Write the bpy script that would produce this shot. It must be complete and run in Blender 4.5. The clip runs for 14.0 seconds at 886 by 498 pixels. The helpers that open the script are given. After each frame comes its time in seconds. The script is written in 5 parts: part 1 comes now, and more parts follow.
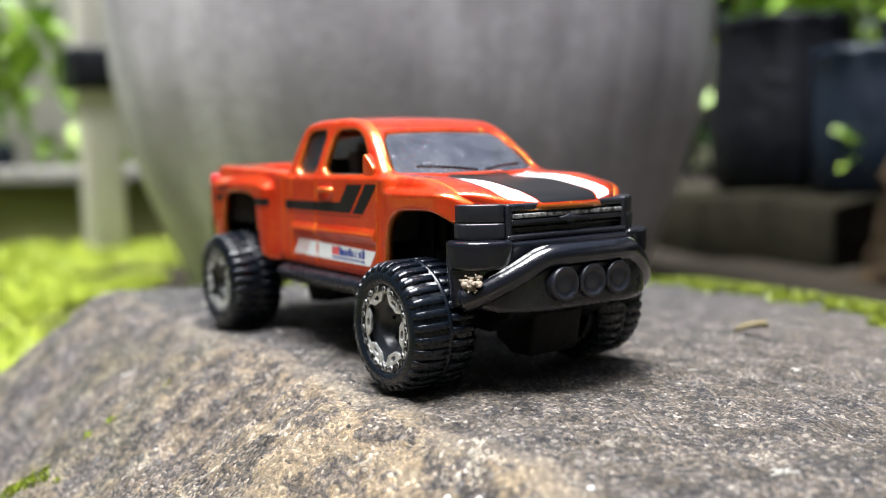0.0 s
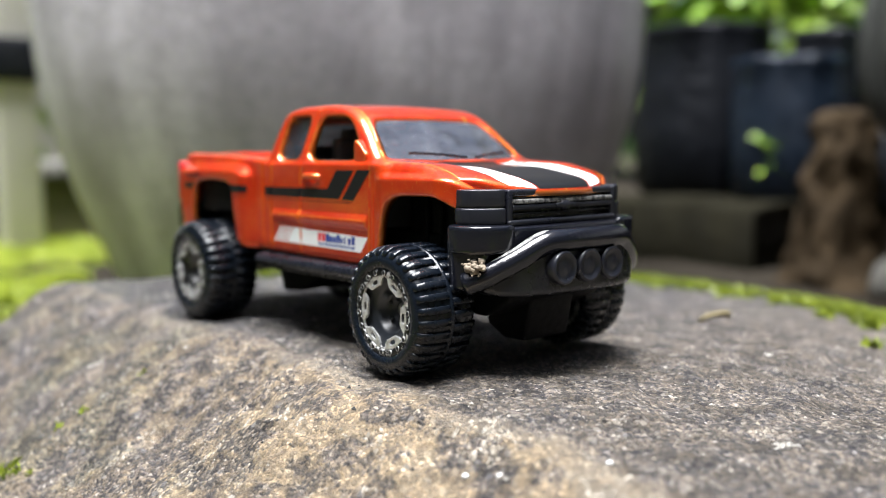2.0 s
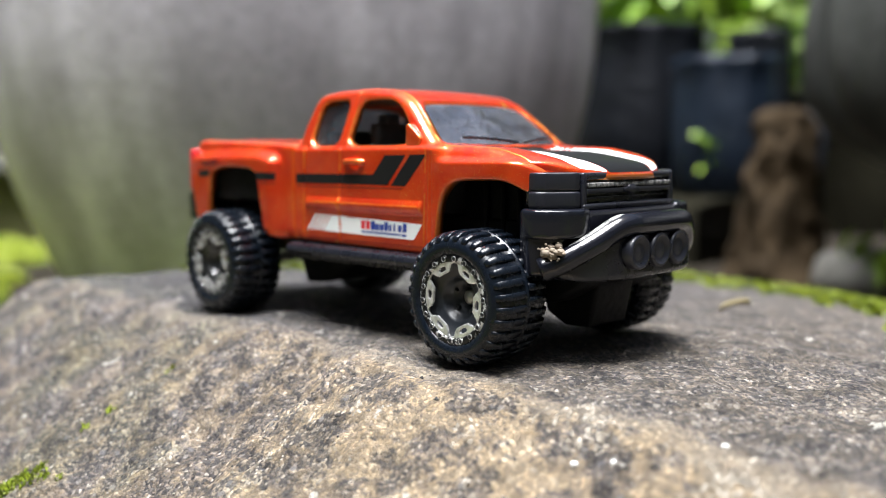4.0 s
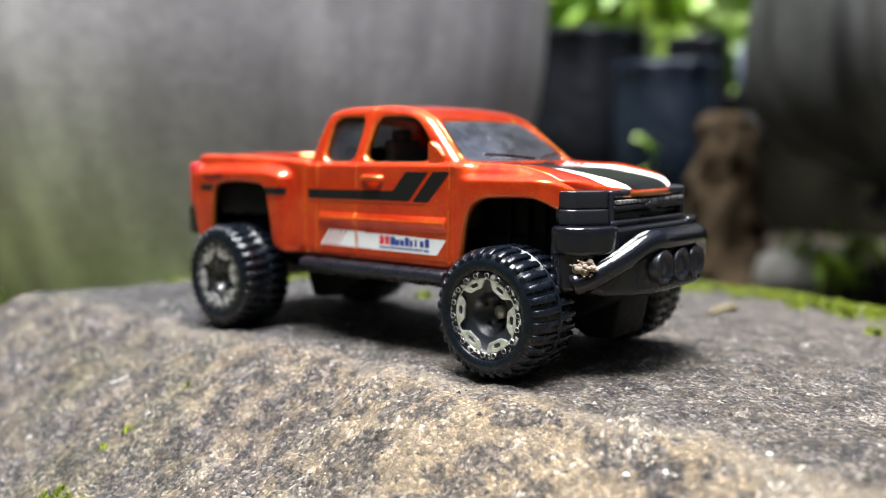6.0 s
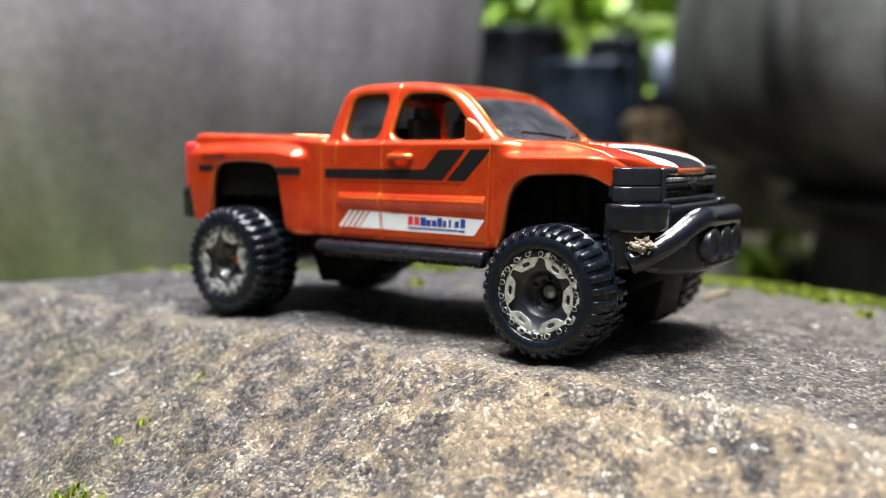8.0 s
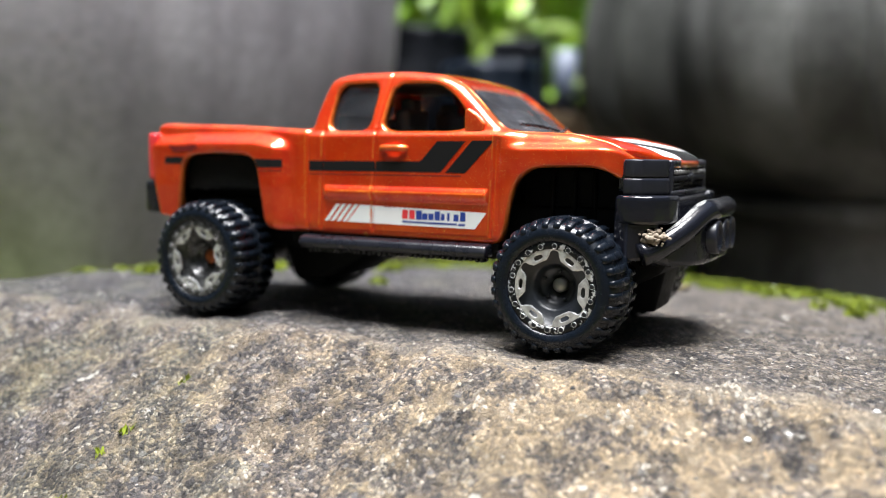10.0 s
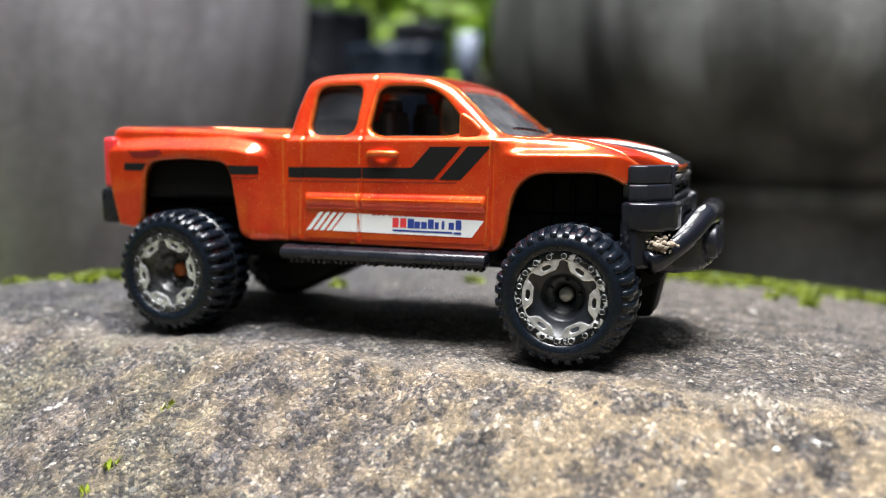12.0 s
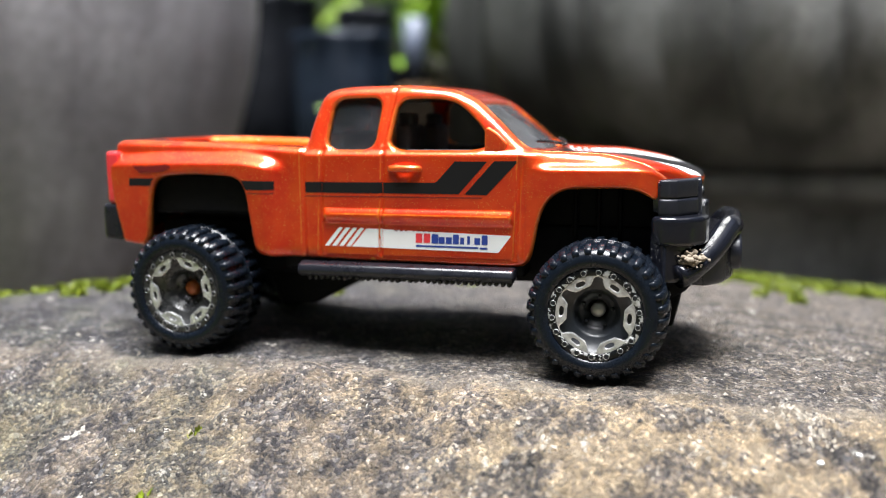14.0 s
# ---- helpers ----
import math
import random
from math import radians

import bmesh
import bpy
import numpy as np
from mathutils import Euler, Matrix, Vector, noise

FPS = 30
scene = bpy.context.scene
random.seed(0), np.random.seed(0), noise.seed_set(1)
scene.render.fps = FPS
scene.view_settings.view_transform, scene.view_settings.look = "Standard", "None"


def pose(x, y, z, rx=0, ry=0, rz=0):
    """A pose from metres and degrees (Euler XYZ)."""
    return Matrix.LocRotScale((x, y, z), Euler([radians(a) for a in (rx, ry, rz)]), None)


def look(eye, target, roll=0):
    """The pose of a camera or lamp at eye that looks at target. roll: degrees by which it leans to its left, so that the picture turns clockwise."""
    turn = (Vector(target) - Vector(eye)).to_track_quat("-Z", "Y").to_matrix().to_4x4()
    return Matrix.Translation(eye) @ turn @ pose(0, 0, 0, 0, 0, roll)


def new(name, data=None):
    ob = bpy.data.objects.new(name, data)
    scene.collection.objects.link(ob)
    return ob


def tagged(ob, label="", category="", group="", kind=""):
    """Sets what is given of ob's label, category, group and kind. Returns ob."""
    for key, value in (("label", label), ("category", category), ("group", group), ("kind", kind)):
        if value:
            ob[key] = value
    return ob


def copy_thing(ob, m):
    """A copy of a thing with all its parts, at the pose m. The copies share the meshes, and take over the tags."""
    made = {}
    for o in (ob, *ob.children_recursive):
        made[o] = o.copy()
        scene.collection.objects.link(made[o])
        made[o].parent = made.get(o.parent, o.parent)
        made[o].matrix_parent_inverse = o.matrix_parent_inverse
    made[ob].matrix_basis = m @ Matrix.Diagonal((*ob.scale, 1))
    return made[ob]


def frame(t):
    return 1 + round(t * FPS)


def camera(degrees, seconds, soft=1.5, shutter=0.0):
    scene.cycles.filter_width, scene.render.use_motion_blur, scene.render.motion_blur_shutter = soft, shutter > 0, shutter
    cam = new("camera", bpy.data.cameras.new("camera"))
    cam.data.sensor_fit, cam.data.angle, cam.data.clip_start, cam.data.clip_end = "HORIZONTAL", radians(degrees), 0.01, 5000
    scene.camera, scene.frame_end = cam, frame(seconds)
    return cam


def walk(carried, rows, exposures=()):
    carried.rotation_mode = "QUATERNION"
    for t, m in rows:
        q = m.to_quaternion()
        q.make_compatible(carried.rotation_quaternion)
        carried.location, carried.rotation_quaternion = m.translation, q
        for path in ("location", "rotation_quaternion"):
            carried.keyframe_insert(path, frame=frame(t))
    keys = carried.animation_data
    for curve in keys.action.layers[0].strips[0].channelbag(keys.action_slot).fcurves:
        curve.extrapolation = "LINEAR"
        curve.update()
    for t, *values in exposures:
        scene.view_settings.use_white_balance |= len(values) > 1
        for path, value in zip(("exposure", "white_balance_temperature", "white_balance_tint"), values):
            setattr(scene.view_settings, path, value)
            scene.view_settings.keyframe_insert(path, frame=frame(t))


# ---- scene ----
# The camera's way round the toy: millimetres and degrees.
MM = 0.001
FOCUS = 0.088
cam = camera(52.4, 14.0, soft=0.9)
cam.data.dof.use_dof, cam.data.dof.focus_distance, cam.data.dof.aperture_fstop = True, FOCUS, 19.0
ROWS = [
    (0.0, 99.87, -64.30, 24.79, 83.99, 1.31, 54.56),
    (0.5, 99.74, -65.76, 24.44, 84.07, 0.85, 52.87),
    (1.0, 98.28, -67.80, 24.55, 84.02, 0.64, 51.63),
    (1.5, 97.14, -69.53, 23.20, 84.11, 0.54, 50.64),
    (2.0, 95.41, -71.44, 23.13, 84.10, 0.36, 49.38),
    (2.5, 92.97, -73.58, 22.51, 84.21, 0.21, 47.70),
    (3.0, 90.36, -75.62, 21.44, 84.12, 0.27, 46.15),
    (3.5, 86.30, -78.05, 21.30, 84.06, 0.26, 45.25),
    (6.0, 77.31, -88.42, 23.48, 84.02, 0.35, 40.21),
    (6.5, 73.60, -89.98, 22.72, 84.00, 0.30, 38.64),
    (7.0, 72.05, -91.55, 22.32, 84.04, 0.19, 37.47),
    (7.5, 68.13, -93.68, 22.22, 83.94, 0.02, 35.83),
    (8.0, 63.87, -95.07, 21.01, 84.02, -0.16, 34.09),
    (10.5, 49.78, -99.19, 19.74, 84.04, -0.46, 25.15),
    (11.0, 46.84, -98.91, 19.86, 83.75, -0.31, 23.19),
    (11.5, 44.21, -99.08, 20.94, 83.44, -0.12, 21.82),
    (12.0, 41.08, -100.09, 22.42, 82.99, 0.04, 20.20),
    (12.5, 37.50, -101.30, 23.69, 82.73, 0.19, 19.23),
    (13.0, 35.38, -101.38, 24.12, 82.38, 0.32, 18.12),
    (13.5, 32.83, -101.37, 24.91, 82.13, 0.42, 17.23),
    (14.0, 32.03, -101.66, 25.82, 81.82, 0.53, 16.16),
]
EXPOSURE = 1.2
walk(cam, [(t, pose(x * MM, y * MM, z * MM, rx, ry, rz)) for t, x, y, z, rx, ry, rz in ROWS], [(0.0, EXPOSURE, 6150.0, 10.0), (14.0, EXPOSURE, 6150.0, 10.0)])

# ---- light: a bright overcast sky with a weak, wide sun ----
SUN_UP, SUN_ROUND = 80.0, 165.0
world = bpy.data.worlds.new("sky")
scene.world = world
world.use_nodes = True
wn = world.node_tree
sky = wn.nodes.new("ShaderNodeTexSky")
sky.sky_type, sky.sun_disc = "NISHITA", False
sky.sun_elevation, sky.sun_rotation = radians(SUN_UP), radians(SUN_ROUND)
sky.dust_density, sky.air_density = 6.0, 1.5
wn.links.new(sky.outputs[0], wn.nodes["Background"].inputs[0])
wn.nodes["Background"].inputs[1].default_value = 0.05
sun = new("sun", bpy.data.lights.new("sun", "SUN"))
sun.data.energy, sun.data.angle, sun.data.color = 5.3, radians(36), (1.0, 0.99, 0.97)
a, b = radians(SUN_ROUND), radians(SUN_UP)
way = Vector((math.sin(a) * math.cos(b), math.cos(a) * math.cos(b), math.sin(b)))
sun.matrix_world = look(way * 3, (0, 0, 0))


# ---- materials ----
class Nodes:
    """A small builder of node materials."""

    def __init__(self, name):
        self.mat = bpy.data.materials.new(name)
        self.mat.use_nodes = True
        self.tree = self.mat.node_tree
        self.bsdf = self.tree.nodes["Principled BSDF"]
        self.co = self.add("ShaderNodeTexCoord").outputs["Object"]

    def add(self, kind, **values):
        node = self.tree.nodes.new(kind)
        for key, value in values.items():
            node.inputs[key.replace("_", " ")].default_value = value
        return node

    def link(self, a, b):
        self.tree.links.new(a, b)

    def noise(self, scale, detail=4.0, rough=0.55, co=None):
        node = self.add("ShaderNodeTexNoise", Scale=scale, Detail=detail, Roughness=rough)
        self.link(co or self.co, node.inputs["Vector"])
        return node.outputs["Fac"]

    def cells(self, scale, out="Color", feature="F1", co=None):
        node = self.add("ShaderNodeTexVoronoi", Scale=scale)
        node.feature = feature
        self.link(co or self.co, node.inputs["Vector"])
        return node.outputs[out]

    def ramp(self, fac, *stops):
        node = self.add("ShaderNodeValToRGB")
        els = node.color_ramp.elements
        while len(els) < len(stops):
            els.new(0.5)
        for el, (at, colour) in zip(els, stops):
            el.position, el.color = at, (*colour, 1) if isinstance(colour, tuple) else (colour, colour, colour, 1)
        self.link(fac, node.inputs["Fac"])
        return node.outputs["Color"]

    def mix(self, fac, one, two, blend="MIX"):
        node = self.add("ShaderNodeMix")
        node.data_type, node.blend_type = "RGBA", blend
        for socket, value in ((node.inputs[0], fac), (node.inputs[6], one), (node.inputs[7], two)):
            if isinstance(value, (float, int)):
                socket.default_value = value
            elif isinstance(value, tuple):
                socket.default_value = (*value, 1)
            else:
                self.link(value, socket)
        return node.outputs[2]

    def math(self, op, one, two=0.0):
        node = self.add("ShaderNodeMath")
        node.operation = op
        for socket, value in zip(node.inputs, (one, two)):
            if isinstance(value, (float, int)):
                socket.default_value = value
            else:
                self.link(value, socket)
        return node.outputs[0]

    def bump(self, height, depth, strength=1.0, under=None):
        node = self.add("ShaderNodeBump", Strength=strength, Distance=depth)
        self.link(height, node.inputs["Height"])
        if under:
            self.link(under, node.inputs["Normal"])
        return node.outputs["Normal"]

    def done(self, colour=None, rough=None, normal=None, **values):
        for socket, value in (("Base Color", colour), ("Roughness", rough), ("Normal", normal)):
            if value is None:
                continue
            if isinstance(value, tuple):
                self.bsdf.inputs[socket].default_value = (*value, 1)
            elif isinstance(value, float):
                self.bsdf.inputs[socket].default_value = value
            else:
                self.link(value, self.bsdf.inputs[socket])
        for key, value in values.items():
            self.bsdf.inputs[key.replace("_", " ")].default_value = value
        return self.mat


def mat_paint():
    """Candy orange over metal flake, its sharp edges gold from rubbing and painted highlights."""
    n = Nodes("orange_metal_paint")
    tone = n.ramp(n.noise(260.0), (0.3, (0.82, 0.028, 0.0012)), (0.7, (1.0, 0.086, 0.0036)))
    sparkle = n.ramp(n.cells(4600.0, "Distance"), (0.1, 1.0), (0.26, 0.0))
    sparkle = n.math("MULTIPLY", sparkle, n.ramp(n.noise(1400.0), (0.40, 0.0), (0.56, 0.85)))
    # Gold on convex edges: thin paint, and edge highlights put into the colour.
    thin = n.ramp(n.add("ShaderNodeNewGeometry").outputs["Pointiness"], (0.528, 0.0), (0.595, 0.8))
    tone = n.mix(thin, tone, (1.0, 0.42, 0.05))
    colour = n.mix(sparkle, tone, (1.0, 0.5, 0.09))
    flake = n.cells(4200.0)
    normal = n.bump(n.noise(420.0, 3.0), 0.00005, 0.3, n.bump(flake, 0.00005, 0.3))
    rough = n.ramp(n.noise(900.0, 5.0), (0.3, 0.30), (0.75, 0.44))
    n.link(n.bump(n.noise(420.0, 3.0), 0.00005, 0.25), n.bsdf.inputs["Coat Normal"])
    return n.done(colour, rough, normal, Metallic=0.68, Coat_Weight=1.0, Coat_Roughness=0.06, Coat_IOR=1.7)


def mat_black_plastic(name="black_plastic", tone=0.006, rough=0.25):
    n = Nodes(name)
    dust = n.ramp(n.noise(700.0, 6.0, 0.7), (0.62, 0.0), (0.85, 1.0))
    base = n.mix(n.noise(150.0), (tone * 0.8, tone * 0.88, tone * 1.45), (tone * 1.5, tone * 1.6, tone * 2.4))
    colour = n.mix(n.math("MULTIPLY", dust, 0.06), base, (0.16, 0.14, 0.12))
    roughness = n.ramp(n.noise(500.0, 5.0), (0.3, rough * 0.8), (0.7, rough * 1.5))
    normal = n.bump(n.noise(1300.0, 4.0), 0.00006, 0.5)
    return n.done(colour, roughness, normal, Specular_IOR_Level=0.7)


def mat_worn_plastic():
    n = Nodes("black_plastic_with_worn_edges")
    chip = n.ramp(n.noise(1500.0, 6.0, 0.75), (0.44, 0.0), (0.56, 1.0))
    colour = n.mix(chip, (0.03, 0.03, 0.033), (0.36, 0.355, 0.34))
    return n.done(colour, 0.45, n.bump(n.noise(1800.0), 0.00006, 0.6))


def mat_rubber():
    n = Nodes("tyre_rubber")
    base = n.mix(n.noise(300.0, 5.0), (0.0025, 0.004, 0.0068), (0.006, 0.009, 0.015))
    dust = n.ramp(n.noise(1100.0, 6.0, 0.7), (0.62, 0.0), (0.85, 1.0))
    colour = n.mix(n.math("MULTIPLY", dust, 0.02), base, (0.2, 0.18, 0.15))
    rough = n.ramp(n.noise(800.0, 5.0), (0.35, 0.16), (0.7, 0.34))
    return n.done(colour, rough, n.bump(n.noise(1500.0, 5.0), 0.00006, 0.6), Specular_IOR_Level=0.4)


def mat_silver(name, shine, dark, light=0.81):
    n = Nodes(name)
    wear = n.ramp(n.noise(1500.0, 6.0, 0.7), (0.42, 0.0), (0.62, 1.0))
    colour = n.mix(n.math("MULTIPLY", wear, dark), (light, light, light * 0.98), (0.05, 0.05, 0.055))
    return n.done(colour, n.ramp(n.noise(1000.0), (0.3, shine), (0.7, shine * 1.9)), n.bump(n.noise(2000.0), 0.00005, 0.5), Metallic=0.7)


def mat_scuffed_ring():
    """Black ring rubbed through to silver in small patches."""
    n = Nodes("scuffed_black_ring")
    rub = n.ramp(n.noise(1050.0, 5.0, 0.7), (0.53, 0.0), (0.58, 1.0))
    colour = n.mix(rub, (0.006, 0.007, 0.009), (0.6, 0.6, 0.59))
    return n.done(colour, 0.28, n.bump(rub, 0.00008, 0.7), Metallic=0.3)


def mat_print(name, colour, worn=0.0, under=(0.62, 0.08, 0.012)):
    n = Nodes(name)
    tone = n.mix(n.noise(500.0), tuple(0.88 * c for c in colour), colour)
    if worn:
        scratch = n.ramp(n.noise(2600.0, 7.0, 0.75), (0.66, 0.0), (0.69, 1.0))
        tone = n.mix(n.math("MULTIPLY", scratch, worn), tone, under)
    return n.done(tone, 0.42, n.bump(n.noise(1500.0), 0.00003, 0.3), Coat_Weight=0.15, Coat_Roughness=0.15, Specular_IOR_Level=0.35)


def mat_glass(name, tint, haze, ior=1.5, warp=0.3):
    """Clear plastic, a little scratched and dusty; its pale film also paints sky reflection."""
    n = Nodes(name)
    smear = n.ramp(n.noise(320.0, 6.0, 0.7), (0.45, 0.015), (0.85, 0.1))
    dust = n.add("ShaderNodeMapRange")
    dust.inputs["From Min"].default_value, dust.inputs["From Max"].default_value = 0.4, 0.8
    dust.inputs["To Min"].default_value, dust.inputs["To Max"].default_value = 1.0 - 0.5 * haze, 1.0 - 1.6 * haze
    film = n.noise(230.0, 8.0, 0.72)
    n.link(film, dust.inputs["Value"])
    n.link(dust.outputs[0], n.bsdf.inputs["Transmission Weight"])
    # Pale patches: dust, and sky reflection put into the colour.
    tint = n.mix(n.ramp(film, (0.46, 0.0), (0.66, min(1.0, 2.2 * haze))), tint, (0.72, 0.71, 0.70))
    return n.done(tint, smear, n.bump(n.noise(260.0 if warp < 0.5 else 120.0, 4.0), 0.00012 if warp < 0.5 else 0.0007, warp), IOR=ior, Specular_IOR_Level=0.5)


def mat_edge_glint_wear():
    """Golden edge highlights painted on as streaks, with paint rubbed thin."""
    n = Nodes("rubbed_paint_glint")
    rub = n.ramp(n.noise(900.0, 5.0, 0.7), (0.35, 0.0), (0.65, 1.0))
    return n.done(n.mix(rub, (0.85, 0.09, 0.004), (0.98, 0.30, 0.03)), 0.3, None, Metallic=0.5, Coat_Weight=1.0, Coat_Roughness=0.06)


def mat_plain(name, low, high, scale, rough, bump_depth=0.0001, **values):
    n = Nodes(name)
    colour = n.mix(n.noise(scale, 5.0, 0.6), low, high)
    return n.done(colour, n.ramp(n.noise(scale * 2.3), (0.3, rough * 0.85), (0.7, min(1.0, rough * 1.15))), n.bump(n.noise(scale * 4.0, 5.0), bump_depth, 0.6), **values)


def mat_stone():
    """Coarse grained stone: mixed mineral grains, beige lichen blotches, blue-grey patches, pale chips."""
    n = Nodes("weathered_stone")
    wobble = n.add("ShaderNodeTexNoise", Scale=900.0, Detail=3.0)
    n.link(n.co, wobble.inputs["Vector"])
    bent = n.add("ShaderNodeVectorMath")
    bent.operation = "MULTIPLY_ADD"
    n.link(wobble.outputs["Color"], bent.inputs[0])
    bent.inputs[1].default_value = (0.0003, 0.0003, 0.0003)
    n.link(n.co, bent.inputs[2])
    speck = n.add("ShaderNodeSeparateColor")
    n.link(n.cells(2600.0, co=bent.outputs[0]), speck.inputs[0])
    gap = n.cells(2600.0, "Distance", "DISTANCE_TO_EDGE", bent.outputs[0])
    fine = n.ramp(speck.outputs[0], (0.0, (0.055, 0.055, 0.06)), (0.28, (0.13, 0.12, 0.12)), (0.55, (0.225, 0.20, 0.175)), (0.78, (0.33, 0.275, 0.21)), (0.93, (0.42, 0.37, 0.30)), (1.0, (0.6, 0.56, 0.5)))
    grain = n.ramp(n.noise(2100.0, 6.0, 0.72), (0.33, 0.38), (0.45, 0.82), (0.55, 1.15), (0.66, 1.55))
    colour = n.mix(1.0, n.mix(0.15, fine, (0.2, 0.19, 0.175)), grain, "MULTIPLY")
    colour = n.mix(1.0, colour, n.ramp(gap, (0.02, 0.74), (0.13, 1.08)), "MULTIPLY")
    colour = n.mix(1.0, colour, n.ramp(n.noise(300.0, 6.0, 0.7), (0.36, 0.5), (0.5, 0.92), (0.64, 1.6)), "MULTIPLY")
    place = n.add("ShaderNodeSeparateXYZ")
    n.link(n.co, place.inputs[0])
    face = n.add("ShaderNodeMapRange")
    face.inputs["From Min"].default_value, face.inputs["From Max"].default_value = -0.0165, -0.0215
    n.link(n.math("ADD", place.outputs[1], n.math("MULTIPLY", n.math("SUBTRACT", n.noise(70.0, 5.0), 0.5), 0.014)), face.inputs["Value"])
    # Top tinted darker and bluer than the face, partly as the toy's shade.
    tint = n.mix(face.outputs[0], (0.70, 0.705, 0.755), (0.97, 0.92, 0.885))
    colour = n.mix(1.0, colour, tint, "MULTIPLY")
    pick = n.add("ShaderNodeSeparateColor")
    n.link(n.cells(1150.0, co=bent.outputs[0]), pick.inputs[0])
    clast = n.math("MULTIPLY", n.ramp(pick.outputs[1], (0.84, 0.0), (0.88, 0.75)), n.ramp(n.cells(1150.0, "Distance", co=bent.outputs[0]), (0.34, 1.0), (0.46, 0.0)))
    colour = n.mix(clast, colour, n.mix(pick.outputs[2], (0.20, 0.20, 0.215), (0.50, 0.45, 0.38)))
    # the stone pales and gathers lichen from the mossy end to the lichen-covered end
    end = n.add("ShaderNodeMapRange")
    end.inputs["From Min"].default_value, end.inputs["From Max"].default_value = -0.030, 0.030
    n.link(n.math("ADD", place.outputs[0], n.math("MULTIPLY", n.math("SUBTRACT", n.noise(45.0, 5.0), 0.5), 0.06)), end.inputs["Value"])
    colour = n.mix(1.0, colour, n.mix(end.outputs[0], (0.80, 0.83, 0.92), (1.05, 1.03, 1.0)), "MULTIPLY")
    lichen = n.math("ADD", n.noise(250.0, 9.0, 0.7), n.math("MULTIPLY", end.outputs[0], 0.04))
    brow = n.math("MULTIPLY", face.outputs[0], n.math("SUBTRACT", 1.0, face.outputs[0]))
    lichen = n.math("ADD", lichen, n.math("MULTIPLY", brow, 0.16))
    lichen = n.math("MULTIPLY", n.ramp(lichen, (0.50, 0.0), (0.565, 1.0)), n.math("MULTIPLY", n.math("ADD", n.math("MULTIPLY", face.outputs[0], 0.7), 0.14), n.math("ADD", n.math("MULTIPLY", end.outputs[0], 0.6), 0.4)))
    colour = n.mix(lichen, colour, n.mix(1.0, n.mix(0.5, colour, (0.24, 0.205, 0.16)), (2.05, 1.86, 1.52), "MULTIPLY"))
    far_co = n.add("ShaderNodeMapping")
    far_co.inputs["Location"].default_value = (0.31, 0.17, 0.4)
    n.link(n.co, far_co.inputs["Vector"])
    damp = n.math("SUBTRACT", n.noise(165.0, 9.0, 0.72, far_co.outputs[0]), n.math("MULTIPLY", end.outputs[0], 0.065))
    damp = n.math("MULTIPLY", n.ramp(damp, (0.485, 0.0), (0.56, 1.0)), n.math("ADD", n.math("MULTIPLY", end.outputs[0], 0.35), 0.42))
    colour = n.mix(damp, colour, n.mix(1.0, colour, (0.42, 0.435, 0.49), "MULTIPLY"))
    # Bright lip along the ridge, mixed in as pale beige.
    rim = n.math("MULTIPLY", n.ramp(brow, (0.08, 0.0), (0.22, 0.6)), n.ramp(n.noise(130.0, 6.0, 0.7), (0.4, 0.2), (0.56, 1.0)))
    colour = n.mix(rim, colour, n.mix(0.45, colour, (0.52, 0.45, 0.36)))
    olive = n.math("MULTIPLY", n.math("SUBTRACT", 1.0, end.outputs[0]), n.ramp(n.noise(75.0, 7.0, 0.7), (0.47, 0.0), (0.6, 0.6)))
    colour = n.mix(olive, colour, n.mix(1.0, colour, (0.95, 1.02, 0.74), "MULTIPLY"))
    chip = n.math("MULTIPLY", n.ramp(n.noise(330.0, 6.0, 0.66, far_co.outputs[0]), (0.655, 0.0), (0.675, 1.0)), 0.8)
    colour = n.mix(chip, colour, (0.78, 0.74, 0.66))
    low = n.bump(n.noise(420.0, 8.0, 0.75), 0.0018, 1.0)
    normal = n.bump(gap, 0.0003, 0.55, n.bump(n.noise(1250.0, 7.0, 0.72), 0.001, 1.0, low))
    return n.done(colour, n.ramp(n.noise(600.0), (0.3, 0.5), (0.75, 0.95)), normal, Specular_IOR_Level=0.4)


